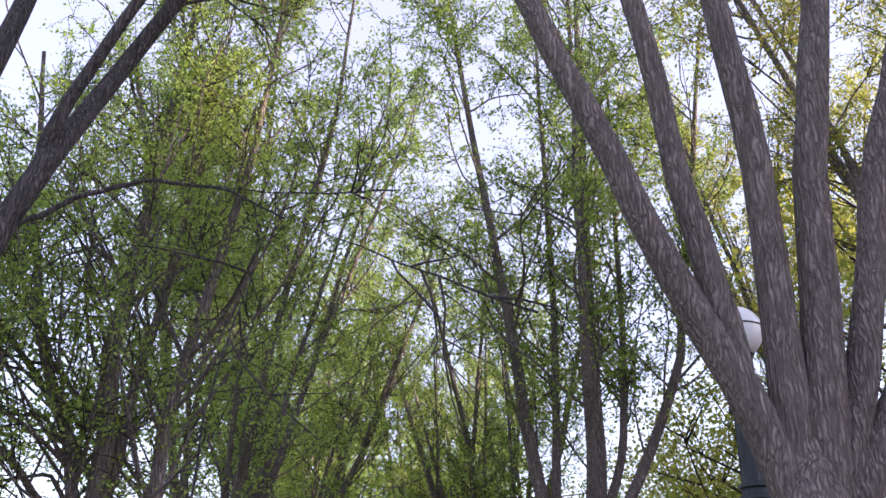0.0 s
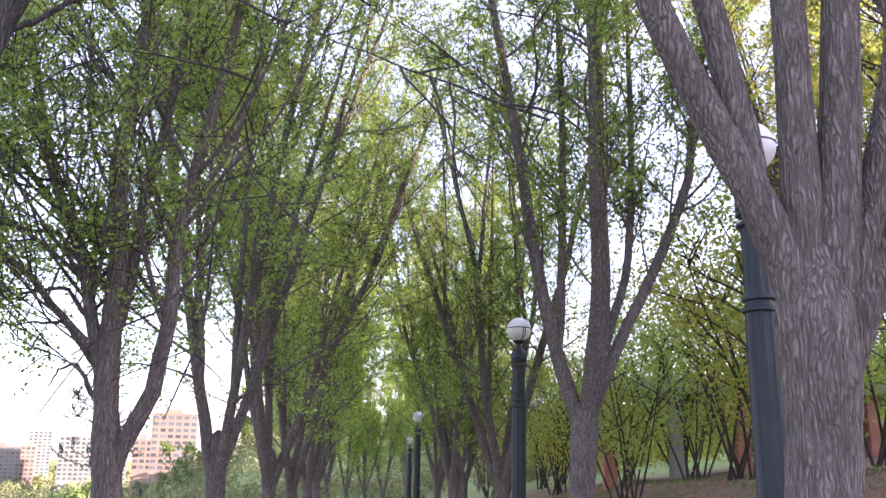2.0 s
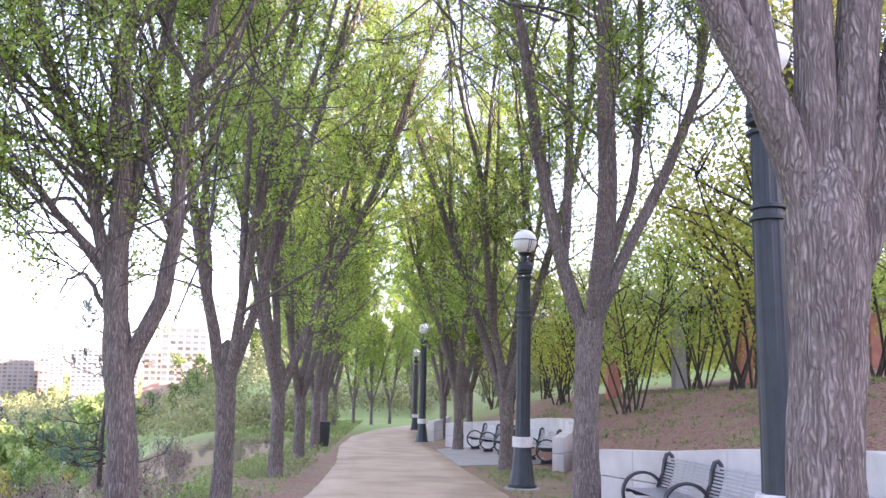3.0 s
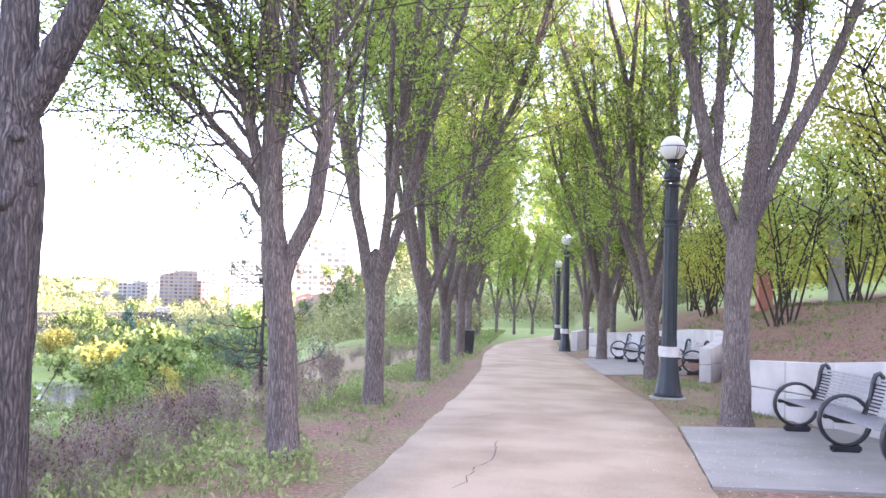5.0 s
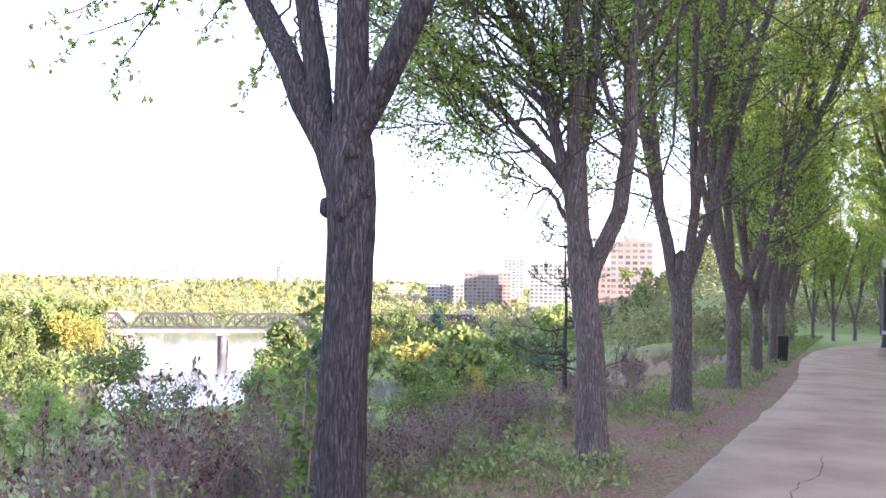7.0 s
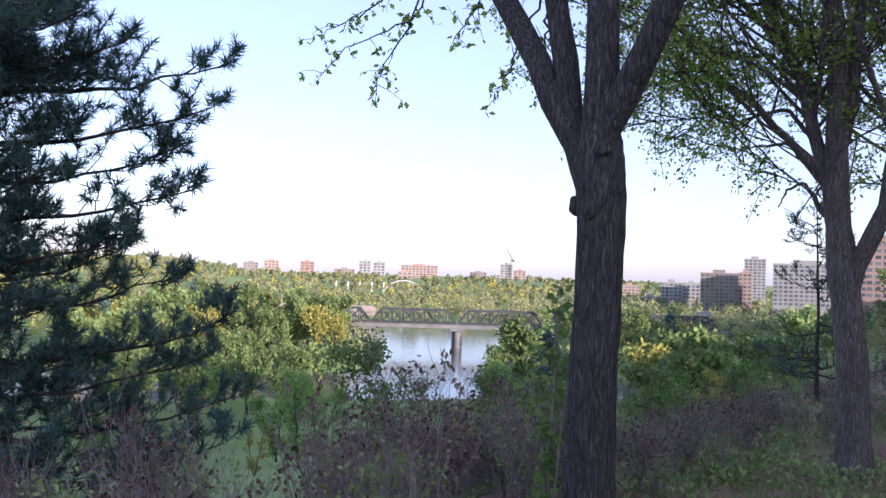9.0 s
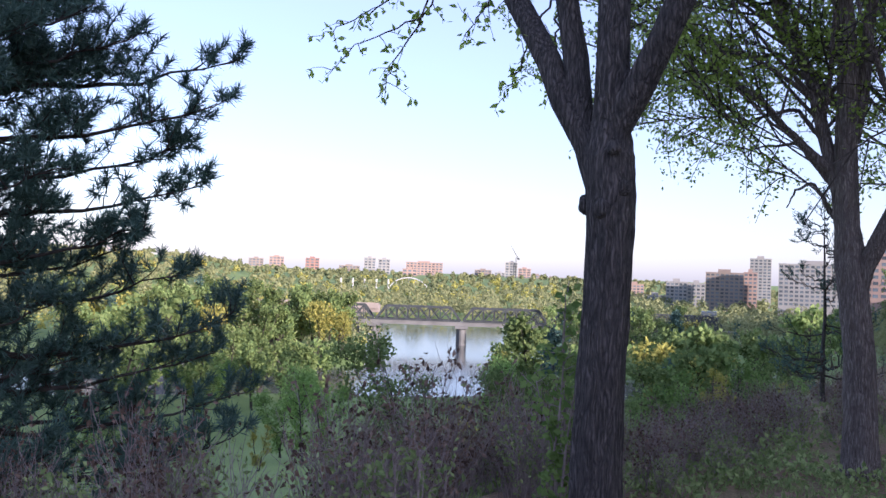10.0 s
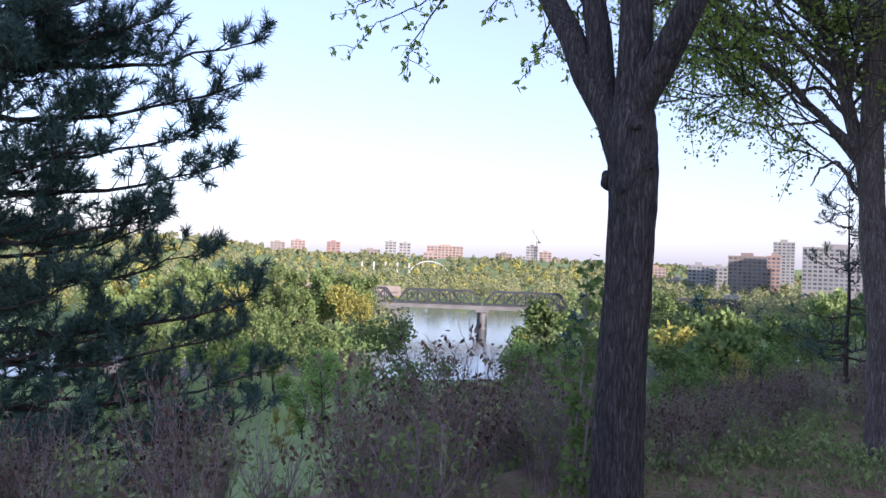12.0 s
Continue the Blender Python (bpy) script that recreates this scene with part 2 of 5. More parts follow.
def lathe(profile, n=24, flutes=0, depth=0.0):
    """A turned form from (radius, height) pairs; flutes cut grooves round it."""
    bm = bmesh.new()
    rings = []
    for r, z, *fl in profile:
        ring = []
        for i in range(n):
            a = 2 * math.pi * i / n
            k = r * (1 - depth * (math.cos(a * flutes) > 0.2)) if flutes and fl and fl[0] else r
            ring.append(bm.verts.new((k * math.cos(a), k * math.sin(a), z)))
        rings.append(ring)
    for a, b in zip(rings, rings[1:]):
        for i in range(n):
            bm.faces.new((a[i], a[(i + 1) % n], b[(i + 1) % n], b[i]))
    bm.faces.new(rings[0][::-1])
    bm.faces.new(rings[-1])
    return bm


class Tubes:
    """Gathers tapered tubes into one mesh."""

    def __init__(self):
        self.v, self.q, self.n = [], [], 0

    def add(self, pts, radii, sides, rough=0.0, rng=None):
        pts = np.asarray(pts, dtype=float)
        k = len(pts)
        tan = np.gradient(pts, axis=0)
        tan /= np.linalg.norm(tan, axis=1)[:, None] + 1e-9
        ref = np.array((0.0, 1.0, 0.0)) if abs(tan[0, 1]) < 0.8 else np.array((1.0, 0.0, 0.0))
        u = np.cross(tan, ref)
        u /= np.linalg.norm(u, axis=1)[:, None] + 1e-9
        w = np.cross(tan, u)
        a = np.arange(sides) * 2 * np.pi / sides
        rad = np.asarray(radii, dtype=float)[:, None] * np.ones((1, sides))
        if rough and rng is not None:
            rad = rad * (1 + rng.normal(0, rough, rad.shape) + rng.normal(0, rough, (1, sides)))
        ring = pts[:, None] + (rad * np.cos(a))[..., None] * u[:, None] + (rad * np.sin(a))[..., None] * w[:, None]
        self.v.append(ring.reshape(-1, 3))
        i, j = np.meshgrid(np.arange(k - 1), np.arange(sides), indexing="ij")
        b = self.n + i * sides
        self.q.append(np.stack([b + j, b + (j + 1) % sides, b + sides + (j + 1) % sides, b + sides + j], -1).reshape(-1, 4))
        self.n += k * sides

    def mesh(self, name, smooth=True):
        return quads_mesh(name, np.concatenate(self.v), np.concatenate(self.q), smooth)


def leaf_quads(centres, size, rng, droop=0.0, slim=0.55):
    """Corners of one folded, pointed leaf at each centre."""
    c = np.asarray(centres, dtype=float)
    n = len(c)
    axis = rng.normal(size=(n, 3))
    axis[:, 2] -= droop
    axis /= np.linalg.norm(axis, axis=1)[:, None]
    side = np.cross(axis, rng.normal(size=(n, 3)))
    side /= np.linalg.norm(side, axis=1)[:, None]
    up = np.cross(axis, side)
    s = (size * rng.uniform(0.6, 1.25, n))[:, None]
    v = np.stack([c, c + axis * s * 0.5 + side * s * slim * 0.5 + up * s * 0.1, c + axis * s, c + axis * s * 0.5 - side * s * slim * 0.5 + up * s * 0.1], 1)
    return v.reshape(-1, 3), np.arange(4 * n).reshape(n, 4)


def leaf_mesh(name, centres, size, rng, droop=0.0, slim=0.55):
    v, q = leaf_quads(centres, size, rng, droop, slim)
    return quads_mesh(name, v, q)


# The lie of the land
DROP_T = (0, 3, 8, 20, 45, 64, 80, 120, 190, 212, 250, 264, 520, 900, 1500, 2200, 5000)
DROP_Z = (0, -0.35, -1.7, -5, -10.2, -11.6, -15, -20, -25, -27.8, -27.8, -24, -23, -17, -2, 6, 14)
WATER_Z = -26.0


def sstep(a, b, v):
    k = np.clip((v - a) / (b - a), 0, 1)
    return k * k * (3 - 2 * k)


def land(x, y):
    """Height of the ground."""
    x, y = np.asarray(x, dtype=float), np.asarray(y, dtype=float)
    d = np.hypot(x, y) + 1e-6
    az = np.degrees(np.arctan2(-x, y))
    z = -0.03 * np.clip(y, -30, 90)
    sa = np.sin(np.radians(np.clip(az, 2.5, 90)))
    lead = np.where(az > 90, -3.3 - x, d - 3.3 / sa)
    t = np.where(y < 60, np.minimum(lead, np.maximum(-3.3 - x, 0) * 1.6), lead)
    t = np.maximum(np.where(az > 90, -3.3 - x, t), 0) * np.where(az > 90, 1, np.maximum(sstep(4, 27, az), 0.75 * sstep(60, 30, d)))
    drop = np.interp(t, DROP_T, DROP_Z)
    z = z * (1 - sstep(60, 180, t))
    win = sstep(31.5, 33.5, az) * (1 - sstep(43, 45, az)) * (t > 240) * (1 - sstep(500, 530, t))
    drop = drop * (1 - win) + np.minimum(drop, -27.8) * win
    hill_l = 22 * sstep(48, 58, az) * sstep(600, 1400, d)
    z = z + drop + hill_l * (az > 0)
    # Past x = 30 the bank becomes an added, mostly unseen hill that blocks the sun.
    bank = np.interp(x, (4.9, 5.2, 9, 13, 30, 60, 110, 200), (0, 0.75, 2.0, 2.4, 4.6, 16, 31, 36)) * sstep(-60, -30, y)
    z = z + bank
    z = z + 15 * (1 - sstep(4, 17, np.abs(az))) * sstep(95, 300, d) * (y > 0)
    z = z + 0.9 * sstep(5, 60, t) * np.sin(x * 0.11 + 1.3) * np.cos(y * 0.083) * (t < 190)
    return z


def make_ground():
    rings = np.concatenate([np.linspace(0.3, 20, 70), np.geomspace(20.6, 4800, 130)])
    azs = np.concatenate([np.linspace(-180, -40, 50, endpoint=False), np.linspace(-40, 85, 300, endpoint=False), np.linspace(85, 180, 36, endpoint=False)])
    R, A = np.meshgrid(rings, np.radians(azs), indexing="ij")
    x, y = -R * np.sin(A), R * np.cos(A)
    z = land(x, y)
    nx, ny = len(rings), len(azs)
    rough = np.random.default_rng(5).normal(0, 0.012, z.shape) * ((x < -1.7) | (x > 4.0)) * (R < 30)
    v = np.stack([x, y, z + rough], -1).reshape(-1, 3)
    v = np.vstack([v, [[0, 0, 0]]])
    i, j = np.meshgrid(np.arange(nx - 1), np.arange(ny), indexing="ij")
    q = np.stack([i * ny + j, (i + 1) * ny + j, (i + 1) * ny + (j + 1) % ny, i * ny + (j + 1) % ny], -1).reshape(-1, 4)[:, ::-1]
    mesh = quads_mesh("ground", v, q, True)
    cover = np.clip(0.15 + 0.9 * sstep(4, 30, -x.ravel()) + 0.08 * (x.ravel() < -2.6) + 0.9 * sstep(38, 60, y.ravel()) - 0.25 * (x.ravel() > 4.5) + 0.8 * sstep(14, 30, x.ravel()), 0, 1.4)
    at = mesh.attributes.new("cover", "FLOAT", "POINT")
    at.data.foreach_set("value", np.append(cover, 0.3).astype(np.float32))
    ob = link("ground", mesh, M_GROUND)
    return tagged(ob, "brown soil and grass falling away to a river valley", "ground", kind="structure")


make_ground()


def strip(name, left, right, material, top=0.02, thick=0.12, step=0.2):
    """A slab laid on the ground between two edges given as (x, y) rows."""
    ly, ry = [p[1] for p in left], [p[1] for p in right]
    ys = np.arange(ly[0], ly[-1] + 0.01, step)
    bm = bmesh.new()
    rows = []
    rng = random.Random(3)
    for yy in ys:
        xl = np.interp(yy, ly, [p[0] for p in left]) + 0.05 * noise.noise((yy * 0.9, 1.7, 0)) + 0.03 * noise.noise((yy * 3.1, 5.2, 0))
        xr = np.interp(yy, ry, [p[0] for p in right]) + rng.uniform(-0.012, 0.012)
        row = []
        for k in range(7):
            xx = xl + (xr - xl) * k / 6
            row.append(bm.verts.new((xx, yy, float(land(0, yy)) + top + 0.02 * math.sin(math.pi * k / 6))))
        low = [bm.verts.new((row[0].co.x, yy, row[0].co.z - thick)), bm.verts.new((row[-1].co.x, yy, row[-1].co.z - thick))]
        rows.append([low[0]] + row + [low[1]])
    for a, b in zip(rows, rows[1:]):
        for i in range(len(a) - 1):
            bm.faces.new((a[i], a[i + 1], b[i + 1], b[i]))
    return part(name, bm, material, None, "", True)


path = strip("path", [(-1.75, -6), (-1.55, 0), (-1.43, 7.8), (-1.38, 10.2), (-1.25, 15.7), (-1.2, 24), (-1.6, 34), (-1.5, 45), (-0.6, 56), (2.2, 72), (9, 90)],
             [(0.35, -6), (0.85, 0), (1.62, 8), (2.06, 12.6), (2.2, 16), (2.0, 22), (1.86, 30), (1.5, 37), (1.7, 52), (4.6, 70), (12, 90)], M_PATH)
tagged(path, "dusty grey-pink asphalt footpath with fine cracks", "path", kind="structure")


def slab(name, pts, label, top=0.03, thick=0.15):
    bm = bmesh.new()
    up = [bm.verts.new((x, y, float(land(0, y)) + top)) for x, y in pts]
    lo = [bm.verts.new((x, y, float(land(0, y)) + top - thick)) for x, y in pts]
    bm.faces.new(up)
    n = len(pts)
    for i in range(n):
        bm.faces.new((lo[i], lo[(i + 1) % n], up[(i + 1) % n], up[i]))
    bmesh.ops.recalc_face_normals(bm, faces=bm.faces)
    return tagged(part(name, bm, M_SLAB), label, "paving slab", kind="structure")


slab("pavement", [(1.645, 8.2), (5.0, 8.2), (4.9, 10.5), (4.4, 13.0), (2.105, 12.66)], "smooth pale grey concrete bench pad")
slab("pavement", [(1.98, 23.5), (4.3, 24.5), (5.2, 28), (4.6, 32), (3.0, 34), (1.87, 32)], "smooth pale grey concrete bench pad by the far benches")

# Water
bm = bmesh.new()
box(bm, -1500, 60, 60, 1300, WATER_Z - 0.4, WATER_Z)
tagged(part("water", bm, M_WATER), "pale calm river reflecting the evening sky", "river", kind="structure")


# Trees
def unit(v):
    v = np.asarray(v, dtype=float)
    return v / (np.linalg.norm(v) + 1e-9)


def bough(start, way, length, bend, rng, segs, wander=0.12):
    """A wandering line from start, that turns towards bend on its way."""
    pts, d = [np.asarray(start, dtype=float)], unit(way)
    for _ in range(segs):
        d = unit(d + np.asarray(bend) / segs + rng.normal(0, wander, 3))
        pts.append(pts[-1] + d * length / segs)
    return np.array(pts)


def along(pts, k):
    i = min(int(k * (len(pts) - 1)), len(pts) - 2)
    f = k * (len(pts) - 1) - i
    return pts[i] * (1 - f) + pts[i + 1] * f, unit(pts[i + 1] - pts[i])


def make_tree(name, at, trunk, limbs, seed, label, leaf=M_LEAF, leaf_size=0.075, per_twig=12, second=9, third=6, leaf_from=0.0, bare=0.3, bark=M_BARK, spread=0.75, sub_len=2.4, trunk_sides=28, twig_len=0.42, group="trees along the path", sprigs=(), burls=()):
    """trunk: (dx, dy, z, radius) rows from the base; limbs: rows of (polyline, r0, r1)."""
    rng = np.random.default_rng(seed)
    per_twig, leaf_size = int(round(per_twig * 1.5)), leaf_size * 0.82
    x, y = at
    root = thing(name, pose(x, y, float(land(x, y)) - 0.05), label, "tree", group)
    tb = Tubes()
    tp = np.array([t[:3] for t in trunk], dtype=float)
    tr = [t[3] for t in trunk]
    ks = np.linspace(0, 1, 26)
    pk = np.linspace(0, 1, len(tp))
    fine = np.stack([np.interp(ks, pk, tp[:, i]) for i in range(3)], 1)
    fine = np.vstack([fine, fine[-1] + (0, 0, 0.12), fine[-1] + (0, 0, 0.2)])
    rad = np.r_[np.interp(ks, pk, tr), tr[-1] * 0.7, tr[-1] * 0.15]
    tb.add(fine, rad, trunk_sides, 0.028, rng)
    trunk_ob = link("trunk", tb.mesh("trunk"), bark, root)
    twig_tb, spots = Tubes(), []
    for line, r0, r1 in limbs:
        limb_tb = Tubes()
        line = np.asarray(line, dtype=float)
        if line[0][2] < tp[-1][2] + 0.3 and r0 > 0.05:
            zb = min(line[0][2], tp[-1][2]) - 0.4
            line = np.vstack([[(np.interp(zb, tp[:, 2], tp[:, 0]) + line[0][0]) / 2, (np.interp(zb, tp[:, 2], tp[:, 1]) + line[0][1]) / 2, zb], line])
        pk = np.r_[0, np.cumsum(np.linalg.norm(np.diff(line, axis=0), axis=1))]
        pk /= pk[-1]
        ks = np.linspace(0, 1, 22) ** 1.25
        pts = np.stack([np.interp(ks, pk, line[:, i]) for i in range(3)], 1)
        pts[2:] += np.cumsum(rng.normal(0, 0.009, pts[2:].shape), axis=0)
        limb_tb.add(pts, np.interp(ks, (0, 0.06, 0.14, 1), (r0 * 0.6, r0 * 1.12, r0 * 0.97, r1)), 12, 0.03, rng)
        length = np.linalg.norm(np.diff(pts, axis=0), axis=1).sum()
        for k in np.sort(rng.uniform(bare, 1.0, max(3, int(second * length / 6)))):
            p, d = along(pts, k ** 0.8)
            side = unit(rng.normal(size=3) * (1, 1, 0.3))
            ln = sub_len * rng.uniform(0.6, 1.25) * (1.15 - 0.5 * k)
            sub = bough(p, d * 0.8 + side * spread, ln, (0, 0, 0.45), rng, 7)
            rs = min((r0 + (r1 - r0) * k) * 0.42, 0.004 + 0.0085 * ln)
            limb_tb.add(sub, np.linspace(rs, 0.008, 8), 6)
            for k2 in rng.uniform(0.15, 1.0, third):
                p2, d2 = along(sub, k2)
                tw = bough(p2, d2 * 0.7 + unit(rng.normal(size=3)) * 0.8, ln * 0.42 * rng.uniform(0.6, 1.2), (0, 0, 0.25), rng, 4, 0.2)
                twig_tb.add(tw, np.linspace(0.010, 0.004, 5), 3)
                for k3 in rng.uniform(0.1, 1.0, 3):
                    p3, d3 = along(tw, k3)
                    t3 = bough(p3, d3 * 0.5 + unit(rng.normal(size=3)) * 0.8, twig_len * rng.uniform(0.6, 1.3), (0, 0, -0.1), rng, 2, 0.25)
                    twig_tb.add(t3[::2], (0.005, 0.003), 3)
                    if rng.random() < min(1.0, 0.5 + (p3[2] - leaf_from) / 2.5) and p3[2] > leaf_from:
                        f = rng.uniform(0, 1, (per_twig, 1))
                        spots.append(t3[0] * (1 - f) + t3[-1] * f + rng.normal(0, 0.06, (per_twig, 3)))
        link("limb", limb_tb.mesh("limb"), bark, root)
    for line in sprigs:
        line = np.asarray(line, dtype=float)
        pk, ks = np.linspace(0, 1, len(line)), np.linspace(0, 1, 14)
        pts = np.stack([np.interp(ks, pk, line[:, i]) for i in range(3)], 1) + rng.normal(0, 0.012, (14, 3))
        twig_tb.add(pts, np.linspace(0.009, 0.002, 14), 5)
        for k in rng.uniform(0.12, 1.0, 12):
            p, d = along(pts, k)
            tw = bough(p, d * 0.6 + unit(rng.normal(size=3)), 0.20 * rng.uniform(0.4, 1.3), (0, 0, -0.5), rng, 3, 0.2)
            twig_tb.add(tw, (0.004, 0.003, 0.002, 0.0015), 3)
            f = rng.uniform(0.25, 1, (5, 1))
            spots.append(tw[0] * (1 - f) + tw[-1] * f + rng.normal(0, 0.015, (5, 3)))
    for bx, by, bz, br in burls:
        bm = bmesh.new()
        bmesh.ops.create_icosphere(bm, subdivisions=3, radius=br, matrix=Matrix.Translation((bx, by, bz)) @ Matrix.Diagonal((1, 1, 1.25, 1)))
        for v in bm.verts:
            v.co += v.normal * noise.noise(v.co * 18) * br * 0.35
        part("burl", bm, bark, root, "knotty burl on the bark", True)
    link("twigwork", twig_tb.mesh("twigwork"), M_TWIG, root)["kind"] = "stuff"
    if spots:
        crown = link("crown", leaf_mesh("crown", np.concatenate(spots), leaf_size, rng, 0.35), leaf, root, "fresh green spring leaves")
        crown["kind"] = "stuff"
    return root


def vase(z0, height, n, seed, spread=2.6, r=0.085, lean=(0, 0)):
    """A few straight limbs that part from the fork like a vase, each parting again."""
    rng = np.random.default_rng(seed)
    out = []
    for i in range(n):
        a = 2 * math.pi * (i + rng.uniform(-0.3, 0.3)) / n + seed
        s = spread * rng.uniform(0.6, 1.1)
        h = height * rng.uniform(0.85, 1.0)
        zs = z0 * rng.uniform(0.92, 1.12)
        cx, cy = math.cos(a), math.sin(a)
        line = np.array([(0.03 * cx, 0.03 * cy, zs - 0.25), (0.2 * s * cx, 0.2 * s * cy, zs + 0.16 * (h - zs)), (0.5 * s * cx, 0.5 * s * cy, zs + 0.45 * (h - zs)), (0.82 * s * cx, 0.82 * s * cy, zs + 0.76 * (h - zs)), (s * cx, s * cy, h)])
        line[2:] += rng.normal(0, 0.12, line[2:].shape)
        out.append((line, r * rng.uniform(0.85, 1.15), 0.02))
        for k in (rng.uniform(0.15, 0.3), rng.uniform(0.35, 0.55)):
            p, d = along(line, k)
            b = a + rng.uniform(-1.3, 1.3)
            s2 = s * rng.uniform(0.35, 0.7)
            h2 = height * rng.uniform(0.75, 0.97)
            top = np.array((p[0] + s2 * math.cos(b), p[1] + s2 * math.sin(b), h2))
            out.append(([p, p + (top - p) * (0.3, 0.3, 0.35), p + (top - p) * (0.7, 0.7, 0.72), top], r * 0.62 * (1 - 0.4 * k), 0.015))
    return out

# Trees by the path. Heights in these rows are above the datum of the path; up() makes them relative to the base.
def up(rows, base):
    return [(p[0], p[1], p[2] - base) + tuple(p[3:]) for p in rows]


def special(name, at, trunk, limbs, seed, label, **kw):
    b = float(land(*at)) - 0.05
    for key in ("sprigs", "burls"):
        if key in kw:
            kw[key] = [up(l, b) for l in kw[key]] if key == "sprigs" else up(kw[key], b)
    make_tree(name, at, up(trunk, b), [(up(l, b), r0, r1) for l, r0, r1 in limbs], seed, label, **kw)


SPRIGS_A = [
    [(-1.4, 0.1, 3.86), (-1.53, 0.1, 3.33), (-1.9, 0.1, 3.22), (-2.24, 0.1, 3.21), (-2.57, 0.1, 2.99)],
    [(-1.44, 0.1, 3.63), (-1.68, 0.1, 3.19), (-1.89, 0.1, 3.01), (-1.94, 0.1, 2.83)],
    [(-1.5, 0.1, 3.76), (-1.97, 0.1, 3.44), (-2.37, 0.1, 3.38), (-2.65, 0.1, 3.29)],
    [(-0.78, 0.1, 3.58), (-1.04, 0.1, 3.33), (-1.15, 0.1, 3.19), (-1.22, 0.1, 3.09)],
    [(-0.53, 0.1, 3.28), (-0.69, 0.1, 2.97), (-0.79, 0.1, 2.8), (-0.87, 0.1, 2.66)],
    [(-0.51, 0.1, 3.16), (-0.51, 0.1, 2.84), (-0.54, 0.1, 2.7)]
]
special("elm_tree", (-2.68, 4.48),
        [(-0.10, 0, -0.25, 0.21), (-0.08, 0, 0.15, 0.152), (-0.07, 0, 0.81, 0.135), (-0.04, 0, 1.47, 0.128), (-0.03, 0, 1.97, 0.138), (-0.05, 0, 2.20, 0.14), (-0.05, 0, 2.40, 0.11)],
        [([(-0.09, 0, 2.1), (-0.34, 0, 2.52), (-0.49, 0, 2.82), (-0.83, 0.1, 3.26), (-1.6, 0.4, 4.6), (-2.3, 0.8, 6.5), (-2.7, 1.0, 8.5)], 0.085, 0.03),
         ([(-0.24, 0, 2.45), (-0.30, 0, 2.83), (-0.38, 0, 3.19), (-0.5, -0.3, 4.6), (-0.8, -0.8, 6.6), (-0.9, -1.2, 8.5)], 0.072, 0.03),
         ([(-0.05, 0, 2.3), (-0.02, 0, 2.69), (-0.04, 0, 3.13), (0.05, 0.5, 5.2), (0.1, 1.0, 7.5), (0.2, 1.5, 9.5)], 0.095, 0.03),
         ([(0.0, 0, 2.36), (0.18, 0, 2.67), (0.39, 0, 3.06), (0.44, 0.35, 3.97), (0.62, 0.35, 4.42), (0.74, 0.8, 5.28), (1.07, 0.8, 6.0), (1.67, 1.0, 7.2), (1.87, 1.1, 9.0)], 0.085, 0.03),
         ([(0.56, 0.35, 4.38), (0.68, 0.35, 5.01), (0.9, 0.35, 5.66), (1.20, 0.4, 7.0), (1.30, 0.5, 8.6)], 0.045, 0.02),
         ([(0.53, 0.35, 3.99), (0.79, 0.35, 4.19), (1.17, 0.35, 4.37), (1.65, 0.35, 4.33), (2.02, 0.35, 4.14)], 0.018, 0.006)],
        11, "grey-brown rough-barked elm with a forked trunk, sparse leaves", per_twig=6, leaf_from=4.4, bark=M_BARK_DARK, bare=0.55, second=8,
        burls=[(-0.165, -0.04, 1.93, 0.05), (0.085, -0.06, 2.02, 0.04), (-0.02, -0.135, 1.9, 0.045), (0.04, -0.12, 2.25, 0.035)],
        sprigs=SPRIGS_A)
